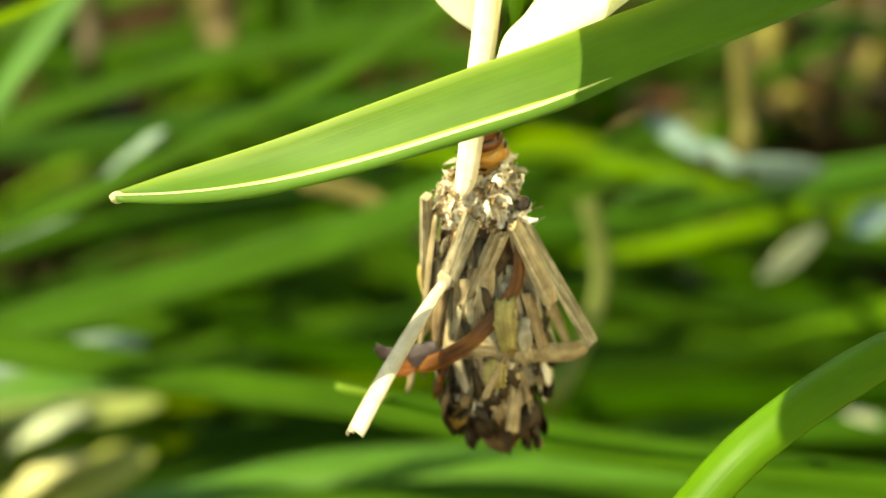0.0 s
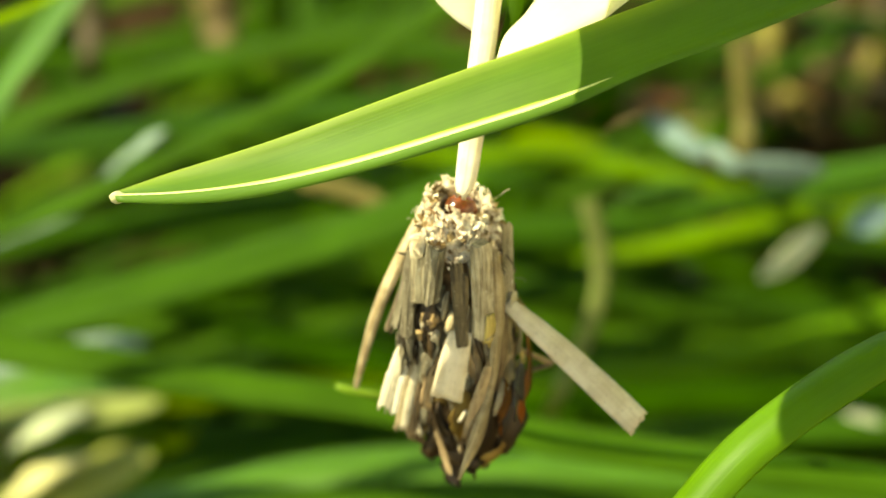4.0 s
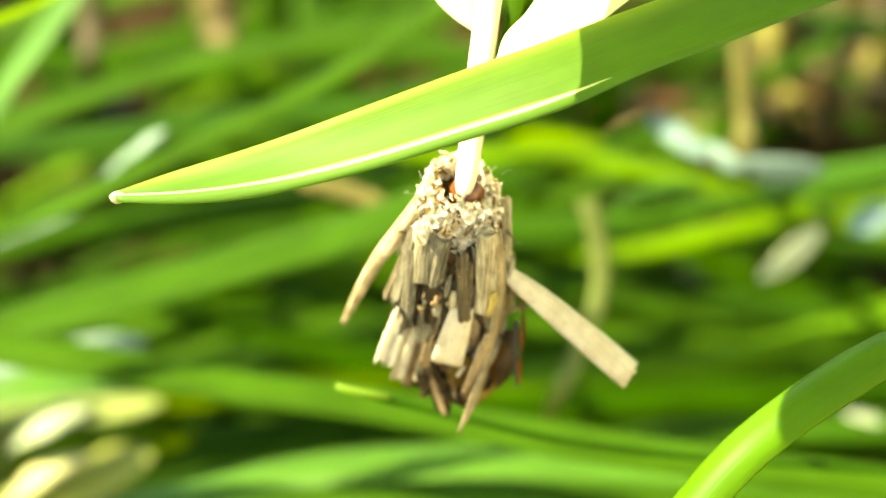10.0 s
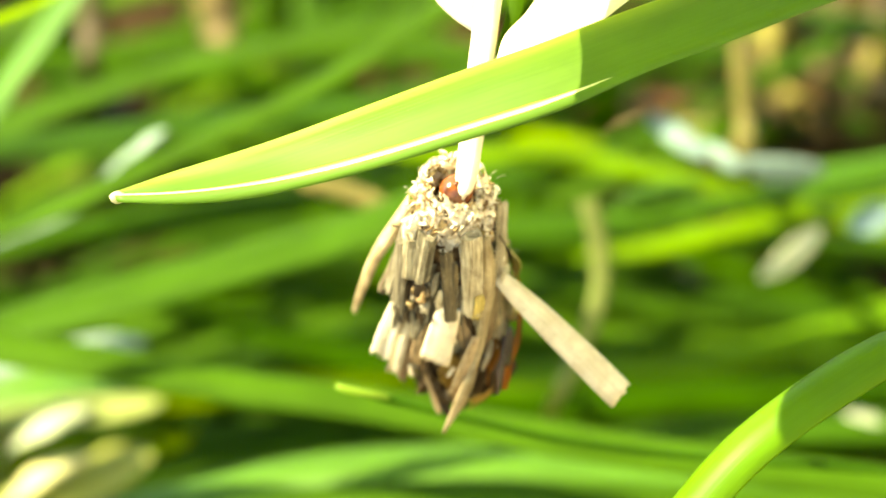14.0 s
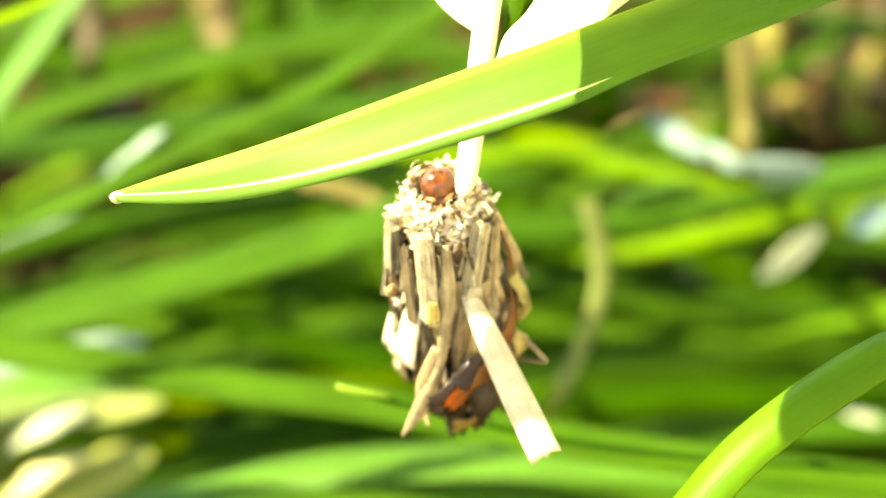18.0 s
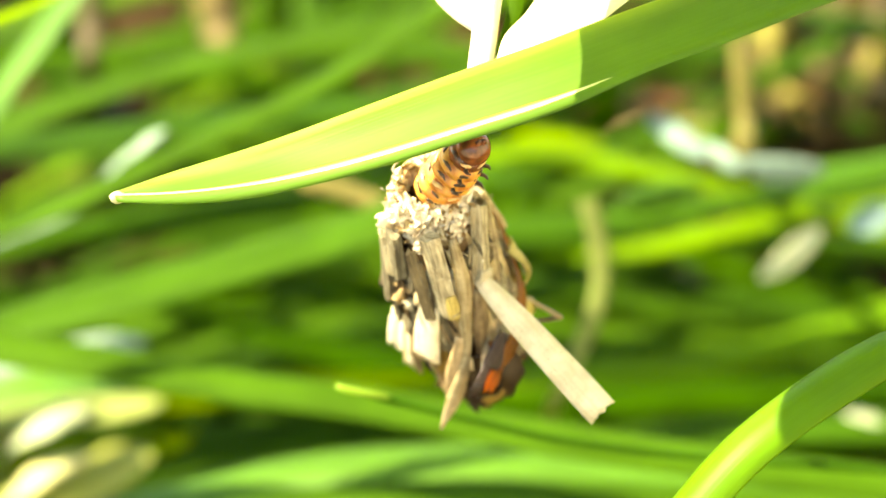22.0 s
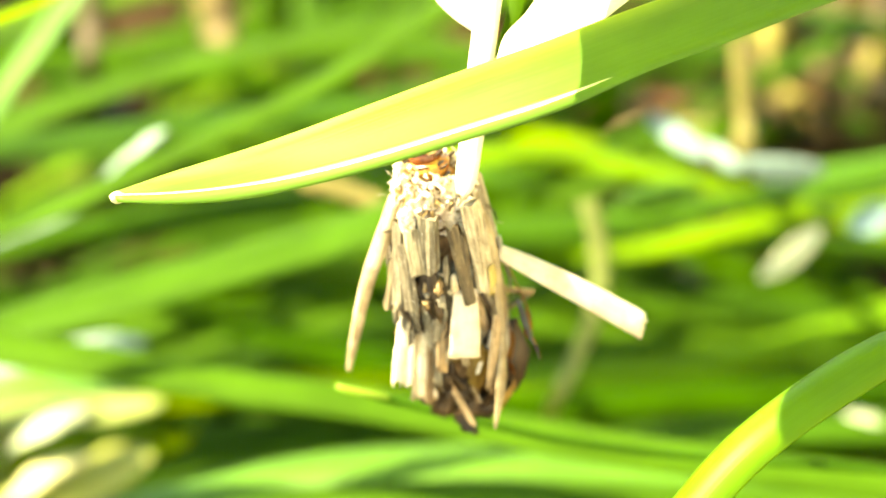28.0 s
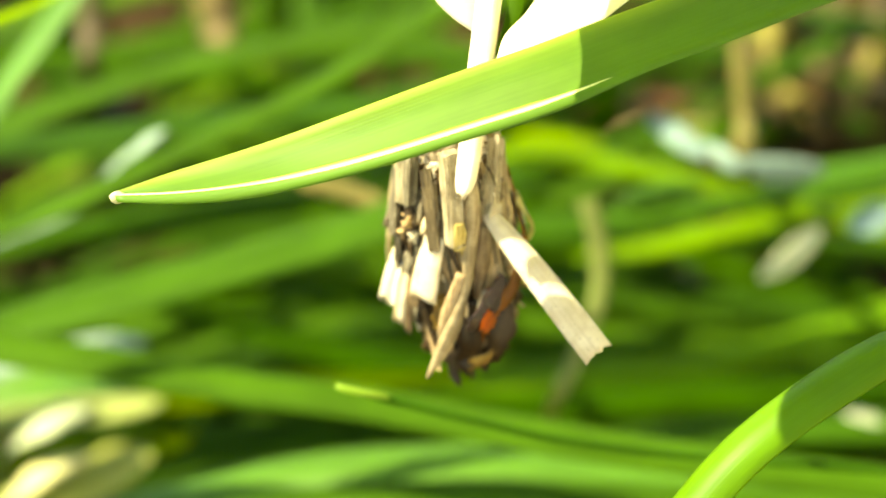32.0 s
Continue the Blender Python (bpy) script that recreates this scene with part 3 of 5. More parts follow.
strap("left", STRAWGREEN, 6.5, [(-31.74, -23.34, 165), (-36.24, -24.24, 172), (-42.24, -25.74, 172), (-53.04, -31.14, 172)], tip=True, fold=0.05, face=(-0.5, -0.5, 0.7))
strap("left", STRAWGREEN, 4.0, [(-29.64, -16.26, 165), (-35.04, -16.86, 165), (-42.24, -17.34, 165), (-53.04, -19.14, 165)], tip=True, fold=0.05, face=(-0.2, -0.6, 0.7))
strap("left", STRAWGREEN, 8.5, [(-30.8, -22.0, 156), (-36.24, -23.6, 158), (-43, -25.5, 160), (-54, -29.5, 164)], tip=True, fold=0.05, face=(-0.25, -0.6, 0.75))
strap("left", LEAFBLUE, 8.5, [(-29.5, -13.6, 170), (-37, -14.8, 172), (-45, -16.0, 174), (-57, -18.2, 176)], tip=True, fold=0.05, face=(-0.2, -0.6, 0.75))
strap("left", LEAFYEL, 5.5, [(-26.34, -14.94, 190), (-36.24, -15.54, 190), (-47.04, -16.74, 190), (-56.64, -18.54, 190)], fold=0.1)
strap("left", LEAFYEL, 7.0, [(-26.34, -19.74, 190), (-35.04, -21.24, 190), (-47.04, -22.74, 190), (-56.64, -24.54, 190)], tip=True, fold=0.1)
strap("backleft", LEAFMID, 5.0, [(-8.64, -7.14, 260), (-20.04, -8.94, 260), (-32.04, -13.14, 262), (-44.04, -20.34, 264)], fold=0.2)
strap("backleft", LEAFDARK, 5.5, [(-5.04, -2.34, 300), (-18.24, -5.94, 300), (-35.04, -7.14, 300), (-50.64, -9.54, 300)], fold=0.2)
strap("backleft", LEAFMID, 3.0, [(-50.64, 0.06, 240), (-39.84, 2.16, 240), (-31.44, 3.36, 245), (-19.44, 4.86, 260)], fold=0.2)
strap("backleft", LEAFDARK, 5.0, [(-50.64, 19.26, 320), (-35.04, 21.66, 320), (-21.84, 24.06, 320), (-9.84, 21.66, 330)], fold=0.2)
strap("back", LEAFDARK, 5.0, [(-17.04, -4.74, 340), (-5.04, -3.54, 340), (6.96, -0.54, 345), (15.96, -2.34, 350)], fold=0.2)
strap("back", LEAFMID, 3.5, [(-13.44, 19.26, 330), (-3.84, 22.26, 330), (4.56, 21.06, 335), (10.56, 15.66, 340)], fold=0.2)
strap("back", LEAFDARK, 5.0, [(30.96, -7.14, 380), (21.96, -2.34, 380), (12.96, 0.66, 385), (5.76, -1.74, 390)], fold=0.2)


def thicket():
    """Leaves that cross behind the named ones."""
    r = random.Random(17)
    for i in range(84):
        key = r.choice(("left", "left", "backleft", "far", "back"))
        d = r.uniform(220, 430)
        a0, b0 = r.uniform(-50, 46), r.uniform(-30, 27)
        if a0 > 10 and b0 > 4:
            continue
        slope = r.uniform(0.1, 0.6) if r.random() < 0.75 else r.uniform(-0.3, 0.1)
        side = 1 if BASES[key].x > a0 else -1
        L = r.uniform(18, 34)
        if max(a0 - L, a0 + L) > 18 and max(b0 - L * slope, b0 + L * slope, b0) > 4:
            continue
        pts = [(a0 - side * L, b0 - side * L * slope, d), (a0, b0 + r.uniform(0, 2), d), (a0 + side * L, b0 + side * L * slope, d + 5)]
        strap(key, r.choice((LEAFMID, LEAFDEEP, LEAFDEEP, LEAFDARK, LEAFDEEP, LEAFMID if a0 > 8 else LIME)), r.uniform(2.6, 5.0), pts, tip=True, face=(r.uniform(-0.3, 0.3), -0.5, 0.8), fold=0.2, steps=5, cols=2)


thicket()

# ---------------------------------------------------------------- dry and pale plants behind
def sight_ground(a, b):
    """Where the line of sight through an offset on the bag's plane meets the ground."""
    d = 60.0
    while (STAGE @ (sight(a, b, d) * MM)).z > -0.003:
        d += 2.0
    return sight(a, b, d)


def stalk(name, label, category, material, width, pts, foot=(0, 0), flat=0.5, thin=1.0):
    P = [sight(*p) for p in pts]
    W = [width * (1 + p[2] / REACH) / 2 * (1 + (thin - 1) * i / (len(pts) - 1)) for i, p in enumerate(pts)]
    base = sight_ground(pts[-1][0] + foot[0], pts[-1][1] + foot[1])
    P += [P[-1].lerp(base, 0.5), base]
    W += [W[-1], W[-1]]
    Q = curve_through([(*p, w) for p, w in zip(P, W)], 6)
    th = empty(name, STAGE @ Matrix.Translation(base * MM), label, category)
    bm = twig([q[:3] for q in Q], [q[3] for q in Q], 8, 0.06, 0.3, rleaf, flat)
    bmesh.ops.translate(bm, verts=bm.verts, vec=-base * MM)
    part("stem", bm, material, th)
    for i in (7, 15):
        q, g = Q[i], Q[i + 1]
        bm = twig([Vector(q[:3]).lerp(Vector(g[:3]), u) for u in (0.0, 0.2, 0.4)], [q[3] * 1.1, q[3] * 1.3, q[3] * 1.1], 8, 0.08, 0.1, rleaf, flat)
        bmesh.ops.translate(bm, verts=bm.verts, vec=-base * MM)
        part("node", bm, material, th)
    return th, base


stalk("dry_straw", "curved pale greenish dry straw standing behind the bag", "straw", DIMSTRAW, 2.1, [(15.3, 5.2, 122), (16.5, 0.66, 122), (16.6, -4.74, 122), (14.5, -10.74, 122), (11.6, -16.9, 126)], (-1, -3), 0.2, 0.75)
stalk("dry_straw", "bent tan dry grass blade among green leaves", "straw", TANSTRAW, 2.0, [(-14.94, 7.38, 130), (-8.64, 5.46, 130), (-2.64, 2.16, 130), (2.16, -2.34, 130)], (1, -2), 0.25)
stalk("dry_stalk", "upright tan dry flower stalk behind the pale plant", "stalk", KHAKI, 2.3, [(31.6, 22.6, 165), (31.8, 18.66, 165), (32.1, 14.0, 165), (32.0, 9.0, 165)], (0, -1), 0.8)
stalk("dry_stalk", "thin brown dry stalk among dark leaves", "stalk", OLIVE, 2.2, [(-37.44, 30.06, 260), (-37.44, 24.06, 260), (-37.56, 19.26, 260)], (0, -1), 0.8)
stalk("dry_stalk", "yellowing soft stalk among dark leaves", "stalk", OLIVE, 3.4, [(-24.54, 27.66, 300), (-23.94, 24.06, 300), (-23.64, 21.06, 300)], (0, -1), 0.6)


def pale_plant():
    base = sight_ground(*(29.46, 6.66))
    th = empty("pale_leaved_plant", STAGE @ Matrix.Translation(base * MM), "small plant with silvery pale leaves on a thin stem", "plant")
    top = sight(28.68, 9.54, 125)
    bm = twig([Vector(q) for q in curve_through([top, top.lerp(base, 0.5) + Vector((3, 0, 0)), base], 5)], [0.35] * 11, 6, 0.05, 0.1, rleaf)
    bmesh.ops.translate(bm, verts=bm.verts, vec=-base * MM)
    part("stem", bm, TAN, th)
    lit, dim = (-0.4, -0.75, 0.55), (0.2, -0.8, -0.4)
    # the 4.6 wide leaf is added to stand for a blurred highlight disc
    for pts, w, face, mat in (([(21.9, 14.1, 135), (23.8, 12.9, 132), (25.9, 11.3, 128), (28.0, 9.6, 125)], 2.7, lit, SILVER), ([(27.2, 11.2, 130), (28.8, 10.2, 128), (30.2, 9.2, 126), (31.8, 8.2, 125)], 2.3, dim, SILVER),
                              ([(40.4, 8.4, 125), (37.4, 8.2, 125), (34.4, 8.4, 125), (31.6, 9.4, 125)], 3.2, dim, SILVER), ([(47.6, 4.6, 150), (46.4, 3.8, 150), (45.0, 3.0, 150), (43.2, 2.0, 150)], 4.6, lit, SILVER),
                              ([(40.0, 2.3, 150), (38.2, 0.6, 150), (36.0, -1.4, 150), (33.6, -3.2, 150)], 3.2, lit, CREAMLEAF), ([(27.36, 6.36, 130), (24.36, 5.76, 130), (21.36, 5.16, 130), (18.36, 4.56, 130)], 3.4, dim, LEAFBLUE)):
        P = [sight(*p) for p in pts]
        Q = curve_through(P, 5)
        n = len(Q)
        ws = [max(0.3, w * 1.7 * math.sin(math.pi * (0.06 + 0.9 * i / (n - 1))) ** 0.7) for i in range(n)]
        bm = ribbon(Q, ws, 0.4, face, cols=4, fold=0.15, rng=rleaf)
        bmesh.ops.translate(bm, verts=bm.verts, vec=-base * MM)
        part("leaf", bm, mat, th)


pale_plant()


def dry_tuft():
    """Dry upright grass in the shade behind the pale plant."""
    rng = random.Random(31)
    base = sight_ground(40, 4)
    th = empty("dry_grass_tuft", STAGE @ Matrix.Translation(base * MM), "tuft of upright brown dry grass stalks", "dry grass")
    for i in range(46):
        a, d = rng.uniform(30, 50), rng.uniform(330, 440)
        top, lean = rng.uniform(10, 30), rng.uniform(-2.5, 2.5)
        foot = sight_ground(a + lean * 0.3, rng.uniform(2, 8))
        P = [sight(a - lean, top, d), sight(a - lean * 0.5, top * 0.6 + 3, d + 5), foot]
        Q = curve_through(P, 6)
        n = len(Q)
        bm = ribbon(Q, [rng.uniform(5.0, 10.0) * (0.25 + 0.75 * math.sin(math.pi * (0.08 + 0.8 * k / (n - 1)))) for k in range(n)], 0.5, (rng.uniform(-0.6, 0.3), -0.9, 0.3), cols=2, curl=0.3, rng=rng)
        bmesh.ops.translate(bm, verts=bm.verts, vec=-base * MM)
        part("blade", bm, rng.choice((OLIVE, OLIVE, KHAKI, OLIVE)), th)


dry_tuft()


def filler():
    """Thickets farther back: a plant built once, then set again and again."""
    rng = random.Random(11)
    src = empty("strap_leaf_plant", pose(0.5, 1.2, 0), "dense strap-leaved plant in the far shade", "plant", "far strap-leaved plants")
    for i in range(22):
        a = rng.uniform(0, math.tau)
        reach, high = rng.uniform(90, 210), rng.uniform(110, 230)
        dx, dy = math.cos(a), math.sin(a)
        pts = [(dx * 6, dy * 6, -4, 8), (dx * reach * 0.25, dy * reach * 0.25, high * 0.75, 12), (dx * reach * 0.6, dy * reach * 0.6, high, 12),
               (dx * reach, dy * reach, high * rng.uniform(0.4, 0.8), 3)]
        Q = curve_through(pts, 5)
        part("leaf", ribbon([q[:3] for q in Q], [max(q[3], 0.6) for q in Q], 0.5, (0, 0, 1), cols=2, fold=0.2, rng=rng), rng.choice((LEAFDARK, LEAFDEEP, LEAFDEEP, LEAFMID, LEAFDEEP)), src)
    spots = []
    for _ in range(400):
        x, y = rng.uniform(-1.0, 1.0), rng.uniform(0.42, 1.5)
        if abs(x) > 0.3 + y * 0.5 or any(math.hypot(x - a, y - b) < 0.13 for a, b in spots):
            continue
        if 0.14 < x < 0.34 and y < 0.62:
            continue
        spots.append((x, y))
    src.matrix_world = pose(*spots[0], 0)
    for x, y in spots[1:40]:
        copy_thing(src, pose(x, y, 0, 0, 0, rng.uniform(0, 360)))


filler()


def litter():
    rng = random.Random(21)
    for i in range(165):
        x, y = (rng.uniform(-0.25, 0.65), rng.uniform(0.1, 1.2)) if i < 30 else (rng.uniform(0.08, 0.55), rng.uniform(0.4, 1.15)) if i < 110 else (rng.uniform(0.12, 0.36), rng.uniform(0.5, 0.95))
        L, W = rng.uniform(25, 60), rng.uniform(9, 22)
        Q = curve_through([(-L / 2, 0, rng.uniform(0, 6)), (-L / 5, rng.uniform(-4, 4), rng.uniform(2, 9)), (L / 5, 0, rng.uniform(0, 8)), (L / 2, 0, rng.uniform(0, 9))], 3)
        n = len(Q)
        ws = [max(0.6, W * math.sin(math.pi * (0.04 + 0.92 * k / (n - 1)))) for k in range(n)]
        ob = part("dead_leaf", ribbon(Q, ws, 0.5, (0, 0, 1), cols=3, fold=-0.3, rng=rng), rng.choice((BROWN, TAN, OCHRE, OCHRE, RUST) if i < 110 else (BROWN, OCHRE, YELLOW, BROWN, BROWN)), None,
                  matrix=pose(x, y, 0.004, rng.uniform(-8, 8), rng.uniform(-8, 8), rng.uniform(0, 360)))
        tagged(ob, "curled dry brown dead leaf on the soil", "dead leaf", "leaf litter")


litter()


# ---------------------------------------------------------------- the stem from which the bag hangs
def hanging_stem():
    foot = grounded((150, 130, 0), -3)
    th = empty("hanging_stem", STAGE @ Matrix.Translation(foot * MM), "pale dry split straw stem with bleached leaves, hanging down", "stem")
    r = random.Random(3)

    def put(name, bm, mat, label=""):
        bmesh.ops.translate(bm, verts=bm.verts, vec=-foot * MM)
        return part(name, bm, mat, th, label)
    P = [sight(2.04, 5.64, -8.2), sight(2.4, 7.26, -8.2), sight(3.12, 12.36, -8.2), sight(3.96, 19.26, -8.2), sight(4.8, 25.86, -8.2), sight(6, 34.86, -9), sight(7.26, 44.46, -7)]
    W = [1.1, 2.1, 2.5, 2.6, 2.7, 2.8, 2.8]
    Q = curve_through([(*p, w) for p, w in zip(P, W)], 5)
    put("straw", ribbon([q[:3] for q in Q], [q[3] for q in Q], 0.9, (-0.3, -0.85, 0.4), cols=8, curl=0.25, fold=0.0, ragged_start=0.55, rng=r), BLEACH, "sunlit bleached split straw")
    P = [sight(3.96, 12.3, -7.7), sight(5.04, 19.26, -7.7), sight(5.88, 25.86, -7.7), sight(6.96, 34.86, -8.4)]
    put("sheath", twig(curve_through(P, 5), [0.3] * 16, 6, 0.05, 0.1, r), TAN, "narrow tan edge of the straw")
    put("node", lump((0.55, 0.5, 0.4), 4, 0.3), DARKBARK, "small dark node on the stem").location = sight(6, 20.94, -8.5) * MM - foot * MM
    # pale leaves at the top
    for pts, ws, face, mat, lab in (
            ([(4.32, 22.5, -6), (2.28, 25.86, -6), (0.36, 30.06, -5), (-1.44, 37.86, -3)], [0.3, 3.6, 5.4, 4.0], (-0.4, -0.6, 0.7), LEAFPALE, "bleached pale leaf with a pinkish edge"),
            ([(5.88, 20.1, -11.6), (8.04, 22.26, -11.6), (11.16, 24.54, -11.5), (14.16, 27.06, -11), (18.36, 30.96, -9), (24.36, 38.76, -3)], [0.6, 5.2, 8.4, 10.6, 11, 4.0], (-0.3, -0.6, 0.75), LEAFPALE, "bleached almost white sunlit leaf"),
            ([(5.76, 20.46, -4), (7.26, 24.06, -4), (8.46, 28.86, -3), (9.96, 37.86, 0)], [0.8, 1.6, 2.4, 3.0], (0, -0.9, 0.4), LEAFMID, "small green leaf behind the straw")):
        Q = curve_through([(*sight(*p), w) for p, w in zip(pts, ws)], 6)
        put("leaf", ribbon([q[:3] for q in Q], [q[3] for q in Q], 0.25, face, cols=6, fold=0.1, rng=r, wave=0.12), mat, lab)
    top = sight(7.26, 44.46, -7)
    Q = curve_through([top + Vector((-30, 8, 6)), top, top + Vector((50, 40, 12)), foot + Vector((0, 0, 160)), foot + Vector((0, 0, 70)), foot], 6)
    put("twig", twig(Q, [0.8 + 1.4 * i / len(Q) for i in range(len(Q))], 8, 0.06, 0.2, r), TAN, "thin woody twig that carries the stem")
    return th


hanging_stem()


# ---------------------------------------------------------------- the bag
def pol(az, r, z):
    a = radians(az)
    return Vector((r * math.sin(a), -r * math.cos(a), z))


PROFILE = [(-33.0, 0.4), (-31.5, 2.0), (-28, 3.4), (-24, 4.4), (-18, 5.0), (-12, 4.8), (-7, 4.3), (-3, 3.8), (-0.5, 3.5)]


def dip(p):
    """The mouth is cut aslant, lower on one side."""
    return Vector((p[0], p[1], p[2] + (-0.55 + 0.3 * p[1]) * max(0.0, min(1.0, (p[2] + 4) / 3))))


def girth(z):
    zs, rs = zip(*PROFILE)
    return float(np.interp(z, zs, rs))


def build_case():
    th = empty("bagworm_case", STAGE, "bagworm case of straw, bark and dead leaf bits", "insect case")
    r = random.Random(8)
    # silk bag, open above
    bm = bmesh.new()
    prof = [(z, girth(z)) for z in np.linspace(-33, 0.3, 26)] + [(0.6, 3.3), (0.3, 2.9), (-2, 2.75), (-7, 2.65), (-8, 0.05)]
    rings = []
    for z, rad in prof:
        ring = []
        for j in range(36):
            a = math.tau * j / 36
            k = rad * (1 + 0.10 * noise.noise(Vector((math.cos(a) * 2.5, math.sin(a) * 2.5, z * 0.35))) + 0.05 * noise.noise(Vector((math.cos(a) * 7, math.sin(a) * 7, z * 1.1))))
            ring.append(bm.verts.new(dip((k * math.sin(a), -k * math.cos(a), z)) * MM))
        rings.append(ring)
    for r0, r1 in zip(rings, rings[1:]):
        for j in range(36):
            bm.faces.new((r0[j], r0[(j + 1) % 36], r1[(j + 1) % 36], r1[j]))
    bm.faces.new(list(reversed(rings[0])))
    bm.faces.new(rings[-1])
    part("silk_bag", bm, SILK, th, "brown felted silk bag")

    # matted collar under the pellets
    bm = bmesh.new()
    prof = curve_through([(-4.6, 4.0), (-3.6, 4.0), (-2.4, 3.9), (-1.2, 3.75), (0.0, 3.55), (0.8, 3.25), (0.9, 2.95), (0.2, 2.7), (-1.5, 2.55)], 4)
    rings = []
    for z, rad in prof:
        ring = []
        for j in range(120):
            a = math.tau * j / 120
            p = Vector((math.sin(a) * rad, -math.cos(a) * rad, z))
            k = 1 + 0.08 * noise.noise(p * 1.3) + 0.10 * noise.noise(p * 2.7) + 0.05 * noise.noise(p * 6.0)
            ring.append(bm.verts.new(dip((p.x * k, p.y * k, z + 0.5 * noise.noise(p * 1.1) + 0.2 * noise.noise(p * 4.0))) * MM))
        rings.append(ring)
    for r0, r1 in zip(rings, rings[1:]):
        for j in range(120):
            bm.faces.new((r0[j], r0[(j + 1) % 120], r1[(j + 1) % 120], r1[j]))
    part("collar", bm, FELT, th, "matted collar of silk and frass", smooth=False)
    # pellets
    grains = []
    for k in range(9):
        bm = lump((0.30 + 0.08 * (k % 3), 0.12 + 0.05 * (k % 2), 0.34 + 0.08 * (k % 4)), k + 1, 2.4, 2, 4.3)
        me = bpy.data.meshes.new("pellet")
        bm.to_mesh(me)
        bm.free()
        me.materials.append(FRASSB if k in (2, 7) else FELT if k in (0, 4, 5) else FRASS)
        grains.append(me)
    for i in range(296):
        az = r.uniform(0, 360)
        z = r.uniform(-2.7, 1.1) if i < 250 else r.uniform(-5.5, -2.7)
        rad = (3.3 if z > -0.6 else 3.6 + 0.08 * -z) + r.uniform(-0.15, 0.3)
        if z > 0.2:
            rad -= 0.5
        ob = new("pellet", grains[r.choice((2, 7, 1)) if z < -2.2 and r.random() < 0.6 else r.randrange(9)])
        ob.parent = th
        out = Euler((radians(r.uniform(0, 180)), radians(r.uniform(-80, 80)), radians(az + r.uniform(-40, 40))))
        ob.matrix_basis = Matrix.LocRotScale(dip(pol(az, rad, z)) * MM, out, Vector([r.uniform(0.6, 1.3)] * 3))

    # curled white shavings round the mouth
    curls = []
    for k in range(7):
        R, turn = r.uniform(0.35, 0.8), r.uniform(0.9, 2.0)
        path = [Vector((R * math.cos(turn * q / 9), R * math.sin(turn * q / 9), 0.05 * q * (k % 3))) for q in range(10)]
        bm = ribbon(path, [r.uniform(0.3, 0.55) for q in range(10)], 0.09, [Vector((-p.x, -p.y, 0.2)) for p in path], cols=3, rng=r, ragged=0.25, ragged_start=0.25, fray=0.1)
        me = bpy.data.meshes.new("shaving")
        bm.to_mesh(me)
        bm.free()
        me.materials.append(FRASS if k < 3 else FELT if k < 5 else PALE)
        curls.append(me)
    for i in range(210):
        az = r.uniform(0, 360)
        z = r.uniform(-2.3, 1.3) if i < 190 else r.uniform(-5.5, -2.5)
        rad = (3.4 if z > -0.6 else 3.65 + 0.08 * -z) + r.uniform(-0.15, 0.3) - (0.45 if z > 0.3 else 0)
        ob = new("shaving", r.choice(curls))
        ob.parent = th
        ob.matrix_basis = Matrix.LocRotScale(dip(pol(az, rad, z)) * MM, Euler([r.uniform(0, 6.28) for _ in range(3)]), Vector([r.uniform(0.7, 1.3)] * 3))

    def flat_piece(name, path, widths, mat, out, thick=0.3, label="", **kw):
        Q = curve_through([(*p, w) for p, w in zip(path, widths)], 5)
        return part(name, ribbon([q[:3] for q in Q], [q[3] for q in Q], thick, out, rng=r, **kw), mat, th, label)

    def stick(a, b, w, mat, flat=0.6, name="stick", label="", taper=1.0, bow=0.0, sides=12, ragged=0.45):
        a, b = Vector(a), Vector(b)
        m = (a + b) / 2
        out = Vector((m.x, m.y, 0)).normalized()
        path = line_of(a, b, 6, out * bow)
        return part(name, twig(path, [w / 2 * (1 + (taper - 1) * i / 5) for i in range(6)], sides, 0.16, ragged, r, flat, out), mat, th, label, smooth=False)

    # white clumps of frass on the bag's side
    for c, spread, many in ((Vector((-4.8, 1.6, -2.9)), 0.6, 16), (Vector((5.1, 1.6, -3.9)), 0.6, 7)):
        for _ in range(many):
            ob = new("frass_crumb", grains[r.choice((1, 3, 6, 8, 4))])
            ob.parent = th
            at = c + Vector([r.gauss(0, 0.5) * spread for _ in range(3)])
            ob.matrix_basis = Matrix.LocRotScale(at * MM, Euler([r.uniform(0, 6.28) for _ in range(3)]), Vector([r.uniform(0.7, 1.5)] * 3))

    # ground coat of sticks and flakes laid along the bag
    for i in range(84):
        az = i * 137.5 % 360 + r.uniform(-9, 9)
        z0 = r.uniform(-3.5, -17)
        L = r.uniform(5.5, 9.5)
        z1 = max(z0 - L, -27)
        lift = r.uniform(0.1, 0.5)
        flare = r.uniform(0.0, 0.9)
        az2 = az + r.uniform(-16, 16)
        # darker bark mix over one band of the bag's side
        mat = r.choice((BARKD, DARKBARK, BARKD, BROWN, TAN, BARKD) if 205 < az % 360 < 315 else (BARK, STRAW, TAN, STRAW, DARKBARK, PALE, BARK))
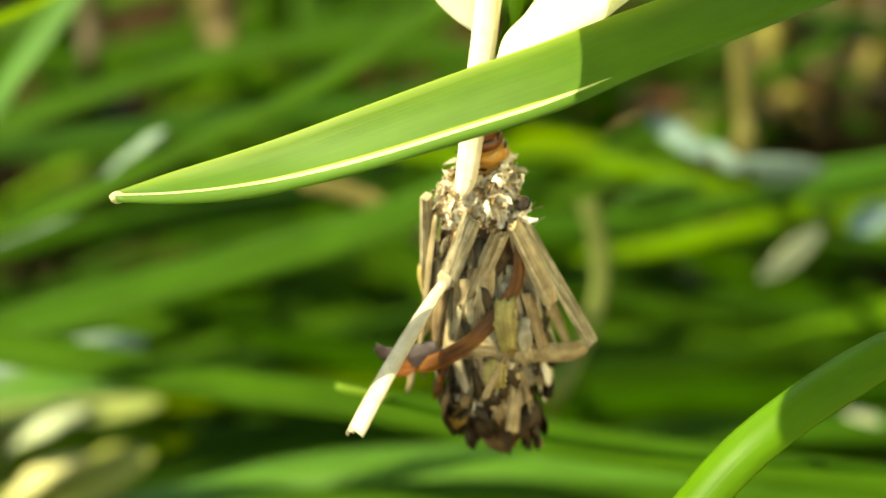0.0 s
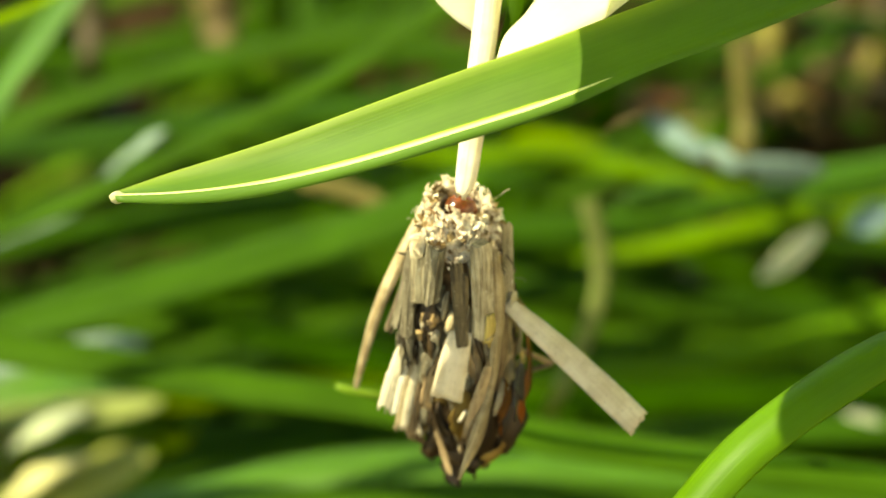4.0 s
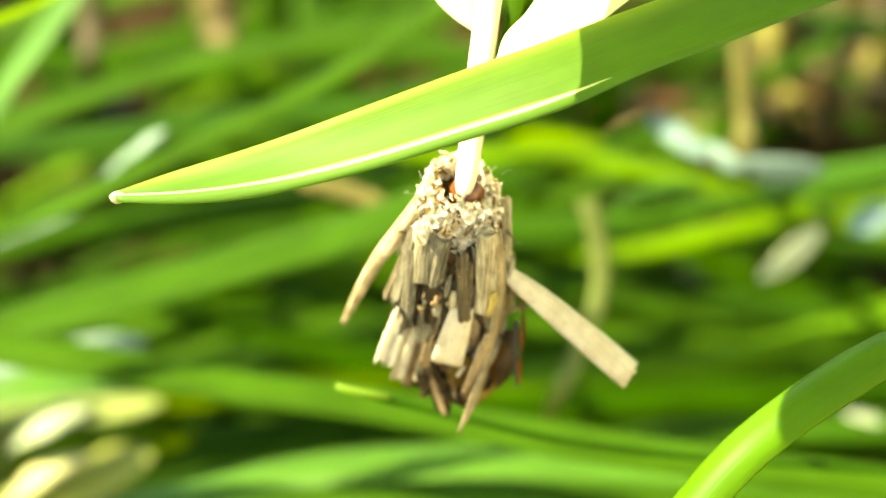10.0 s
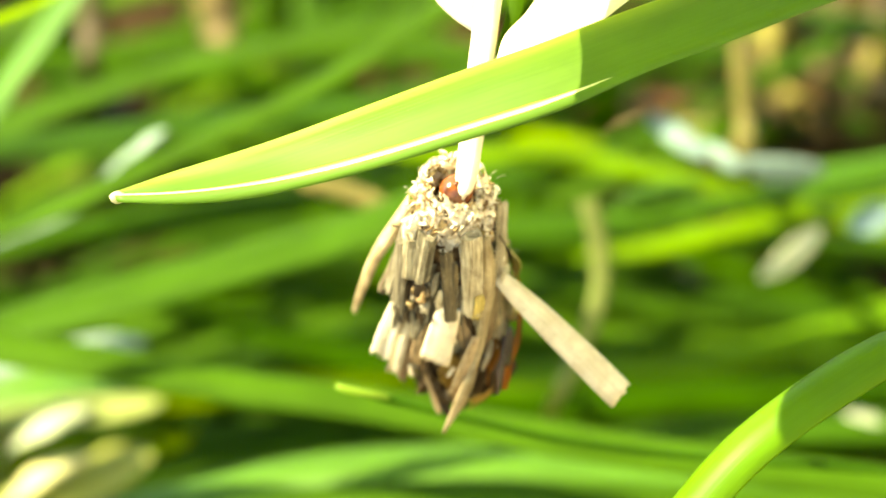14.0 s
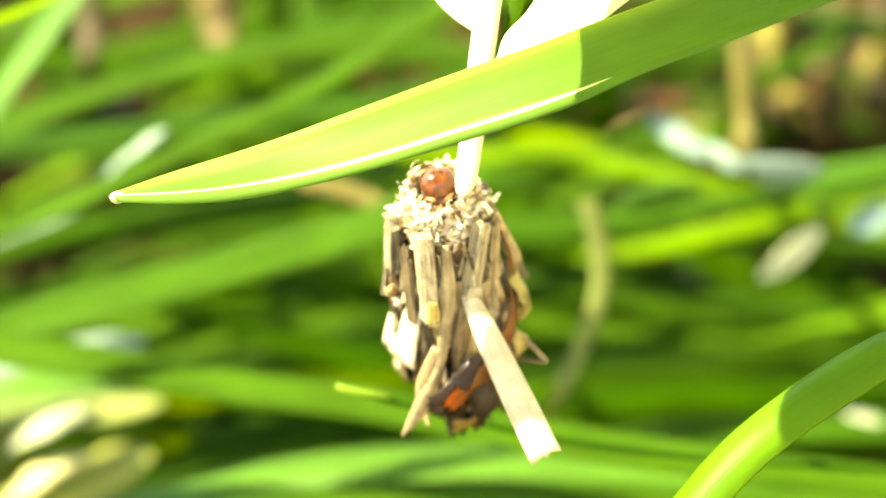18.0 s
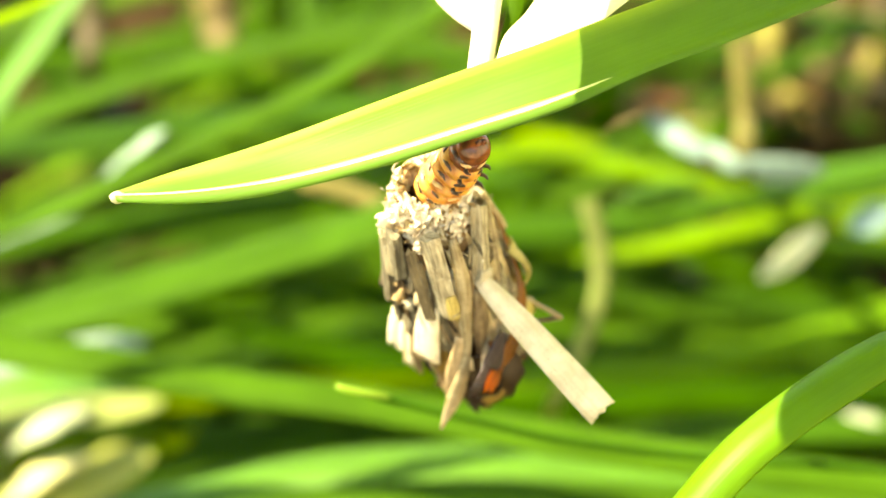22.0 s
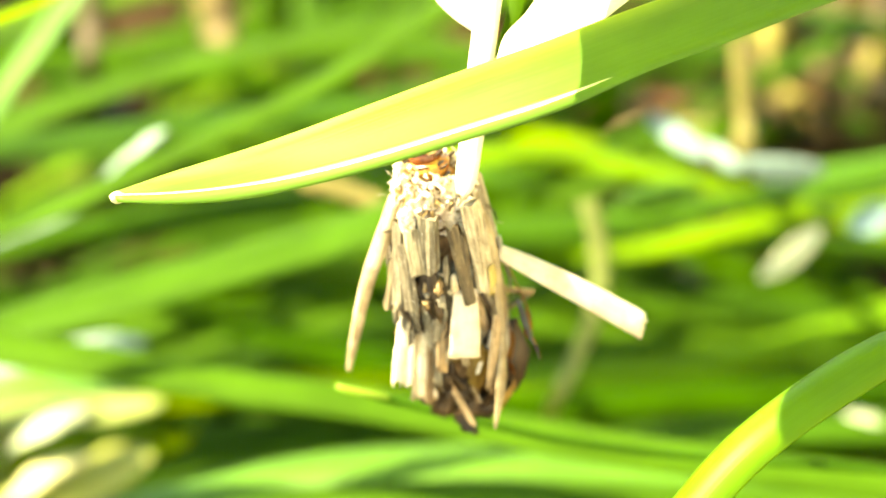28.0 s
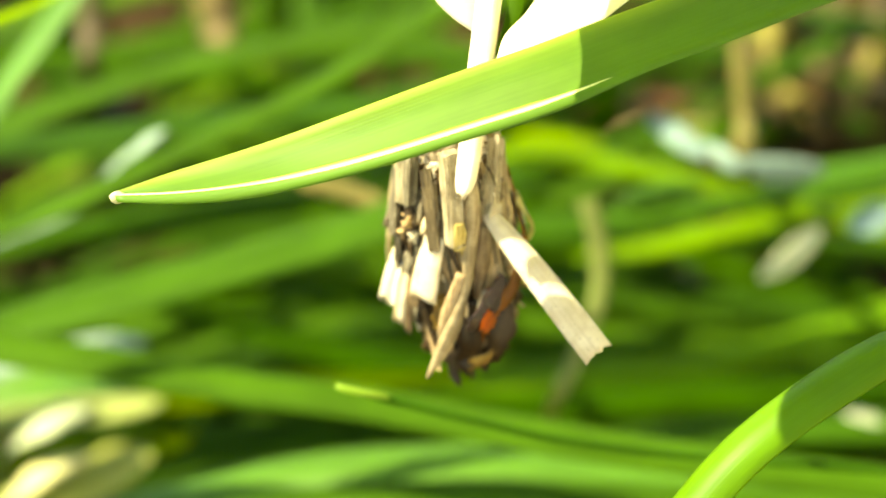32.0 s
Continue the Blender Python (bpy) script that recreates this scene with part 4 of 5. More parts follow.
        if r.random() < 0.6:
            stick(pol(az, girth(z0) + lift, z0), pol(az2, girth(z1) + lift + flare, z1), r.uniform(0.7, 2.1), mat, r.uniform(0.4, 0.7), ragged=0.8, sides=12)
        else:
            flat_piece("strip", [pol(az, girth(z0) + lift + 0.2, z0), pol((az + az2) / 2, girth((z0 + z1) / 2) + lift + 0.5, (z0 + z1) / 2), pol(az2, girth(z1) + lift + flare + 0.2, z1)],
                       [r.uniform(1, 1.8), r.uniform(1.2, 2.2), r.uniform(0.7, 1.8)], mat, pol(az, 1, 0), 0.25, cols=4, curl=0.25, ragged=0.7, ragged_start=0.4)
    # dark crumpled flakes at the foot
    for i in range(52):
        az = i * 137.5 % 360
        z = r.uniform(-21, -31)
        L = r.uniform(2, 4.2)
        a = pol(az, girth(z) + 0.2, z + L * 0.5)
        b = pol(az + r.uniform(-40, 40), girth(z) + r.uniform(0.3, 1.5), z - L * 0.5)
        m = (a + b) / 2 + pol(az, r.uniform(0.2, 0.9), 0)
        flat_piece("flake", [a, m, b], [r.uniform(0.8, 2), r.uniform(1.4, 3), r.uniform(0.5, 1.8)], r.choice((BROWN, BROWN, BROWN, TAN, BROWN, BROWN)), pol(az + r.uniform(-50, 50), 1, 0.3),
                   0.2, cols=5, curl=r.uniform(-0.4, 0.5), ragged=0.6, fray=0.25, wave=0.25)
    # bark flakes over the waist
    for i in range(20):
        az, z = -95 + r.uniform(-48, 48), r.uniform(-16.5, -8)
        a, b = pol(az, girth(z) + 1.0, z + r.uniform(1.5, 2.6)), pol(az + r.uniform(-14, 14), girth(z) + r.uniform(1.2, 2.2), z - r.uniform(1.5, 2.8))
        flat_piece("flake", [a, (a + b) / 2 + pol(az, 0.3, 0), b], [r.uniform(0.6, 1.2), r.uniform(0.9, 1.7), r.uniform(0.4, 1.2)], r.choice((BROWN, BARKD, BARKD, TAN)), pol(az + r.uniform(-40, 40), 1, 0.2),
                   0.22, cols=5, curl=r.uniform(-0.3, 0.4), ragged=0.5, fray=0.2, wave=0.2)
    # thin split chips stuck on at odd angles
    for i in range(60):
        az, z = r.uniform(0, 360), r.uniform(-22, -4)
        L, lean = r.uniform(1.5, 4.5), r.uniform(-22, 22)
        a = pol(az, girth(z) + r.uniform(0.9, 1.5), z)
        b = pol(az + lean * 0.5, girth(z) + r.uniform(1.0, 2.0), z - L)
        w = r.uniform(0.35, 1.1)
        flat_piece("chip", [a, (a + b) / 2 + pol(az, r.uniform(0, 0.3), 0), b], [w * 0.7, w, w * r.uniform(0.4, 1)], r.choice((PALE, STRAW, BROWN, BARK, DARKBARK, BLEACH)), pol(az + r.uniform(-35, 35), 1, 0.3),
                   0.14, cols=4, curl=r.uniform(0, 0.4), ragged=0.4, ragged_start=0.3)
    # loose silk threads
    for i in range(40):
        az, z = r.uniform(0, 360), r.uniform(-22, 1)
        a = pol(az, girth(z) + 0.8, z)
        b = a + pol(az + r.uniform(-60, 60), r.uniform(0.6, 1.8), r.uniform(-1.0, 1.2))
        part("thread", twig(line_of(a, b, 4, pol(az, 0.2, 0.3)), [0.035] * 4, 4, 0.0, 0.0, r), PALE, th)
    # light crumbs of chaff caught in the silk
    for i in range(110):
        az, z = r.uniform(0, 360), r.uniform(-25, -3)
        a = pol(az, girth(z) + r.uniform(0.5, 1.2), z)
        stick(a, a + pol(az, r.uniform(-0.2, 0.5), 0) + Vector((r.uniform(-1, 1), r.uniform(-1, 1), r.uniform(-3.4, 0.6))), r.uniform(0.14, 0.6), r.choice((PALE, STRAW, TAN, BARK, DARKBARK)), 0.5, "chaff", sides=5, ragged=0.15)

    # the long straw that stands away from the bag
    a, b = Vector((0.5, -4.3, -9.3)), Vector((4.25, -20.15, -21.4))
    d = (b - a).normalized()
    n = Vector((2.5, -1.1, 1.6)).cross(d).normalized()
    n = n if n.z > 0 else -n
    u = Vector((0.12, -0.58, 0.8))
    n = (n + (u - d * u.dot(d)).normalized()).normalized()
    flat_piece("long_straw", line_of(a, b, 6, n * 0.35), [1.3, 2.3, 2.9, 3.2, 3.4, 3.4], SMOOTH, n, 0.4, "long pale flat straw with a broken end", cols=10, curl=0.42, ragged=0.35)
    # sticks round the front
    stick((3.7, -3.4, -2.8), (1.2, -5.4, -9.9), 2.3, BARK, 0.5, label="grey-brown woody stick")
    flat_piece("strip", [(1.6, -5.9, -9.0), (1.2, -6.1, -9.9), (0.7, -6.2, -10.5)], [1.6, 2.0, 1.2], PALE, (0.2, -1, 0), 0.25, cols=5, ragged=0.3)
    stick((5.2, -1.6, -4.8), (3.0, -4.9, -12.6), 1.25, STRAW, 0.7, label="pale yellow split straw")
    stick((5.6, -0.9, -5.0), (3.9, -4.3, -12.3), 0.8, STRAW, 0.7)
    stick((-3.0, -4.7, -2.0), (-3.6, -5.5, -12.2), 2.1, BARK, 0.6, label="grey-green bark stick")
    flat_piece("strip", [(-3.2, -6.2, -9.5), (-3.3, -6.3, -11), (-3.4, -6.0, -13.2)], [1.0, 1.4, 1.1], YELLOW, (-0.3, -1, 0), 0.2, cols=4, ragged=0.4)
    stick((-4.8, -3.0, -4.2), (-5.3, -4.2, -12.9), 1.2, DARKBARK, 0.6, label="blackish weathered stick")
    stick((-4.6, -4.0, -5.0), (-4.9, -4.2, -12.4), 0.7, DARKBARK, 0.6)
    stick((-5.3, -1.0, -2.6), (-6.0, -0.6, -8.6), 2.0, BARKD, 0.6)
    stick((-5.4, 0.9, -3.9), (-6.2, 0.6, -9.0), 1.9, BARKD, 0.7, label="hollow grey stem with a white end")
    flat_piece("strip", [(-4.6, 1.5, -2.3), (-5.3, 1.5, -3.0), (-5.8, 1.3, -4.2)], [1.0, 1.8, 1.4], PALE, (-1, 0, 0.4), 0.25, cols=5, curl=-0.4, ragged=0.2)
    stick((-4.3, 3.0, -4.5), (-6.6, 3.4, -12.5), 1.6, BARKD, 0.6)
    stick((-5.6, 2.2, -6.0), (-7.2, 1.6, -12.9), 1.7, BARKD, 0.6)
    stick((-3.9, 3.4, -7.0), (-6.4, 4.6, -13.6), 1.5, DARKBARK, 0.6)
    # tapering strip down the front, ending in a point
    flat_piece("strip", [(-0.8, -5.0, -3.4), (-1.3, -5.9, -8), (-2.3, -6.4, -13), (-3.7, -6.7, -18.2), (-6.2, -6.7, -22.8), (-8.8, -6.3, -26.8)], [0.8, 1.6, 1.5, 1.0, 1.8, 0.3],
               STRAW, (-0.35, -1, 0.1), 0.22, "long tapering tan leaf strip", cols=5, curl=0.3)
    flat_piece("strip", [(-3.4, -6.3, -15.5), (-5.0, -6.0, -20.0), (-6.0, -5.4, -23.5)], [1.2, 2.2, 1.4], TAN, (-0.4, -1, 0.1), 0.2, cols=5, curl=0.3, ragged=0.7)
    flat_piece("strip", [(0.3, -5.6, -11), (-0.8, -6.2, -15), (-1.6, -6.2, -19)], [1.6, 2.0, 1.2], TAN, (0, -1, 0.1), 0.2, cols=5, curl=0.3, ragged=0.7)
    # broad pale blade end
    flat_piece("strip", [(-4.8, -3.7, -11.5), (-6.0, -3.5, -15.3), (-6.85, -3.25, -19.0)], [2.4, 3.1, 3.4], SMOOTH, (-1, -0.5, 0.25), 0.22, "broad flat bleached blade piece", cols=8, curl=0.15, ragged=0.25)
    flat_piece("strip", [(-5.2, -1.4, -13.5), (-6.2, -1.0, -17), (-7.0, -0.6, -20.8)], [1.3, 1.6, 1.5], TAN, (-0.6, -1, 0.35), 0.25, "bleached broken straw end", cols=7, curl=0.2, ragged=0.6)
    # tuft of bleached ends, side by side like the teeth of a comb
    for k in range(6):
        a = Vector((-4.9, 3.4, -14.6)).lerp(Vector((-5.0, 0.6, -16.0)), k / 5)
        b = Vector((-8.3, 4.5, -22.4)).lerp(Vector((-6.6, 1.6, -25.4)), k / 5) + Vector((r.uniform(-0.4, 0.4), 0, r.uniform(-0.5, 0.3)))
        flat_piece("strip", line_of(a, b, 4, (-0.3, 0, 0.2)), [0.7, 0.95, 1.1, 1.0], (BLEACH, PALE, BLEACH, STRAW, PALE, TAN)[k], (-1, -0.5, 0.5), 0.22, "bleached broken straw end",
                   cols=6, curl=0.25, ragged=0.6, fray=0.08)
    for k in range(9):
        p = Vector((-6.0, -0.4, -11.4)) + Vector((r.uniform(-0.9, 0.6), r.uniform(-1.2, 1.2), r.uniform(-1.2, 1.0)))
        ob = part("crumb", lump((0.5, 0.35, 0.55), k + 30, 1.5, 2, 2.6), r.choice((TAN, FRASSB, PALE)), th, matrix=Matrix.Translation(p * MM))
    # long half-tube that bows outwards
    flat_piece("grass_blade", [(-2.7, 3.4, -2.0), (-3.4, 5.3, -6.8), (-3.6, 7.7, -12.2), (-3.5, 10.0, -18.8), (-3.1, 12.0, -24.9)], [1.7, 2.1, 1.9, 1.5, 0.7], STRAW, (-1, 0.5, 0.3), 0.3,
               "long curved pale grass blade", cols=7, curl=0.5, ragged=0.2)
    # rust-coloured leaf that winds round the bag to a dark tip
    flat_piece("leaf_band", [pol(97, 5.7, -5.5), pol(82, 6.5, -10.5), pol(46, 7.2, -15), pol(12, 8.2, -18.2), (-1.6, -8.9, -19.6)], [1.1, 1.4, 1.6, 1.8, 1.5], RUST,
               [pol(97 - 5.0 * i, 1, 0.35) for i in range(21)], 0.14, "glossy rust-brown dead leaf", cols=6, curl=0.12, ragged=0.3, wave=0.08)
    lay = Vector((-1.8, 0.1, 2.6)).cross(Vector((-6.2, -3.6, -2.6)))
    low = Vector((1.1, -0.1, -1.6)).normalized()
    flat_piece("leaf_flake", [(1.0, -7.4, -17.3), (-0.8, -8.4, -18.2), (-2.3, -9.3, -18.9)], [1.6, 2.4, 3.0], FLAKE, lay, 0.14, "dark torn leaf flake", cols=10, curl=0.2, ragged=0.5, fray=0.12, wave=0.12)
    # lower half of the dark flake, coloured orange where the sun shines through
    flat_piece("leaf_edge", [Vector(p) + low * 0.75 for p in ((-1.7, -9.0, -18.7), (-3.0, -9.8, -19.2), (-4.3, -10.6, -19.6))], [1.4, 2.1, 1.8], BACKLIT, lay, 0.08, "torn flake edge coloured orange for sun shining through", cols=8, ragged=0.5, fray=0.2, wave=0.12)
    flat_piece("leaf_flake", [Vector(p) - low * 0.75 for p in ((-1.9, -9.1, -18.8), (-3.2, -9.9, -19.3), (-4.5, -10.7, -19.5), (-5.3, -11.0, -18.9))], [1.3, 1.3, 1.6, 1.3], FLAKE, lay, 0.14, "dark torn leaf flake with a curled end",
               cols=8, curl=0.2, ragged=0.4, fray=0.12, wave=0.1)
    stick((-5.6, 0.8, -19.4), (-5.4, -2.6, -29.0), 0.7, TAN, 0.7, label="thin pale leaf stalk")
    # dark crumpled leaf sheets that close the foot
    for path, ws, mat, out in (([(1.4, -6.0, -19.6), (0.4, -6.6, -23.5), (-0.6, -5.4, -28)], [2.0, 3.6, 3.4], BROWN, (-0.74, -0.67, 0.1)), ([(-2.2, -5.6, -19.5), (-2.6, -5.7, -24), (-2.4, -4.0, -28.6)], [2.0, 3.0, 2.4], BROWN, (-0.4, -1, -0.2)),
                               ([(3.6, -3.2, -20), (3.4, -3.8, -24), (2.2, -2.6, -29.0)], [1.8, 2.8, 2.0], BROWN, (0.9, -0.7, -0.2)), ([(-4.6, -4.2, -18.5), (-5.0, -3.9, -21.5), (-4.7, -3.2, -24.6)], [1.4, 2.2, 1.5], OCHRE, (-1, -0.6, 0)),
                               ([(-4.4, 0.6, -18), (-4.5, 0.2, -23), (-3.0, 0.2, -28.6)], [2.0, 3.0, 2.2], BROWN, (-1, 0, -0.2)), ([(0, -5.2, -18), (-0.6, -6.3, -21), (-1.6, -6.7, -24)], [1.2, 1.7, 1.0], RUST, (0, -1, 0.1)),
                               ([(1.8, -5.0, -25), (-0.5, -5.8, -27.2), (-2.6, -5.2, -28.2)], [1.0, 1.7, 1.0], OCHRE, (-0.3, -0.8, -0.5)), ([(2.6, -4.4, -24.2), (1.2, -5.6, -25.6), (-0.6, -6.2, -26)], [0.8, 1.4, 0.8], BROWN, (0.2, -0.8, 0.5))):
        flat_piece("dead_leaf_sheet", path, ws, mat, out, 0.16, "crumpled dark dead leaf", cols=8, curl=0.2, ragged=0.9, fray=0.35, wave=0.4)
    # small pale and ochre flakes above the foot
    for i in range(70):
        az, z = r.uniform(0, 360), r.uniform(-26.5, -15.5)
        a = pol(az, girth(z) + r.uniform(0.5, 1.3), z + r.uniform(0.4, 1.1))
        b = pol(az + r.uniform(-18, 18), girth(z) + r.uniform(0.7, 1.8), z - r.uniform(0.4, 1.3))
        w = r.uniform(0.5, 1.5)
        flat_piece("flake", [a, (a + b) / 2 + pol(az, r.uniform(-0.1, 0.3), 0), b], [w * r.uniform(0.5, 1), w, w * r.uniform(0.5, 1)], r.choice((PALE, OCHRE, TAN, STRAW, BLEACH, PALE, BROWN)), pol(az + r.uniform(-60, 60), 1, r.uniform(-0.6, 0.8)),
                   0.16, cols=4, curl=r.uniform(-0.3, 0.4), ragged=0.35, ragged_start=0.35, fray=0.15, wave=0.15)
    # sticks on the far side
    stick((5.0, 1.6, -4.6), (9.0, 6.4, -18.5), 1.8, BARK, 0.6, label="grey stick that juts out")
    stick((5.2, 0.4, -4.2), (7.6, 2.6, -12.6), 1.9, STRAW, 0.6, ragged=0.6)
    stick((3.7, -4.8, -17.2), (5.8, 7.6, -20.8), 2.2, STRAW, 0.6, label="pale stick lying across", bow=2.0)
    stick((5.9, -1.5, -12.6), (6.9, -0.6, -18.6), 2.0, STRAW, 0.35, "stick")
    stick((6.2, 0.6, -12.0), (7.2, 1.4, -18.0), 1.4, TAN, 0.35)
    stick((5.4, -2.0, -18.4), (8.0, -6.8, -20.5), 0.7, TAN, 0.7, label="thin forked twig")
    stick((5.0, -4.0, -21.6), (8.0, -6.8, -20.7), 0.55, TAN, 0.7)
    stick((5.4, -1.0, -20.5), (4.6, -1.6, -27.6), 1.5, STRAW, 0.4)
    for a, b, w in (((6.3, -2.2, -11.6), (6.9, -2.6, -17.0), 2.3), ((5.4, -3.4, -18.6), (5.6, -3.8, -21.4), 2.4), ((7.0, -0.6, -14.0), (7.4, -0.8, -17.2), 1.8)):
        flat_piece("husk", line_of(a, b, 4, (0.5, -0.5, 0)), [w * 0.8, w, w * 0.9, w * 0.8], YELLOW if w > 2.1 else PALE, (0.8, -0.6, 0.1), 0.25, "crumpled dry husk", cols=6, curl=0.15, ragged=0.5, ragged_start=0.5, fray=0.2, wave=0.3)
    part("seed", lump((0.85, 0.85, 0.85), 3, 0.1, 3), SEED, th, "small round dark glossy seed", matrix=Matrix.Translation(pol(112, 5.2, -2.6) * MM))
    return th


case = build_case()


# ---------------------------------------------------------------- the larva
def skin_material(name, base, dark, rough):
    m, nt, b, out = nodes_of(name)
    co = nt.nodes.new("ShaderNodeTexCoord").outputs["Object"]
    n = noise_tex(nt, co, 520.0, 4)
    n2 = noise_tex(nt, co, 1900.0, 2)
    col = ramp(nt, n, [(0.36, dark), (0.56, base)])
    nt.links.new(col, b.inputs["Base Color"])
    b.inputs["Roughness"].default_value = rough
    b.inputs["Subsurface Weight"].default_value = 0.15
    b.inputs["Subsurface Radius"].default_value = (0.001, 0.0004, 0.0001)
    bump(nt, b, n2, 0.3, 0.0001)
    return m


AMBER = skin_material("larva_amber", (0.60, 0.30, 0.06), (0.34, 0.11, 0.018), 0.35)
HEAD = skin_material("larva_head", (0.20, 0.06, 0.018), (0.07, 0.022, 0.010), 0.18)
PLATE = skin_material("larva_plate", (0.07, 0.032, 0.014), (0.02, 0.01, 0.006), 0.3)
CREAM = skin_material("larva_cream", (0.72, 0.52, 0.26), (0.5, 0.28, 0.1), 0.35)


def build_larva():
    th = empty("bagworm_larva", STAGE, "amber bagworm larva with dark bars and brown head", "insect larva")
    part("head", lump((1.85, 1.8, 1.55), 2, 0.05, 4), HEAD, th, "glossy brown round head")
    zs = [(-1.4, 1.95), (-2.8, 2.35), (-4.3, 2.55), (-5.8, 2.6), (-7.3, 2.6), (-8.8, 2.4)]
    for k, (z, rad) in enumerate(zs):
        seg = part("segment", lump((rad, rad, 1.25), 5 + k, 0.08, 3), AMBER if k else HEAD, th, matrix=Matrix.Translation((0, 0, z * MM)))
        for az in (-150, -95, -40, 20, 75, 130):
            p = pol(az + 9 * k, rad * 0.86, 0.35)
            part("plate", lump((0.72, 0.18, 0.42), az + k, 0.5, 2), CREAM if (az + k) % 4 == 0 else PLATE, seg,
                 matrix=Matrix.Translation(p * MM) @ Euler((0.2, 0, radians(az + 9 * k))).to_matrix().to_4x4())
        if k < 3:
            for s in (-1, 1):
                path = line_of((s * rad * 0.5, -rad * 0.75, 0), (s * rad * 0.6, -rad * 1.2, 0.6), 4, (s * 0.3, 0, 0))
                part("leg", twig(path, [0.26, 0.22, 0.16, 0.08], 7, 0.05, 0.02), PLATE, seg)
    for s in (-1, 1):
        part("jaw", lump((0.32, 0.3, 0.35), s + 3, 0.1, 2), HEAD, th, matrix=Matrix.Translation((s * 0.35 * MM, -0.2 * MM, 1.5 * MM)))
    return th


larva = build_larva()


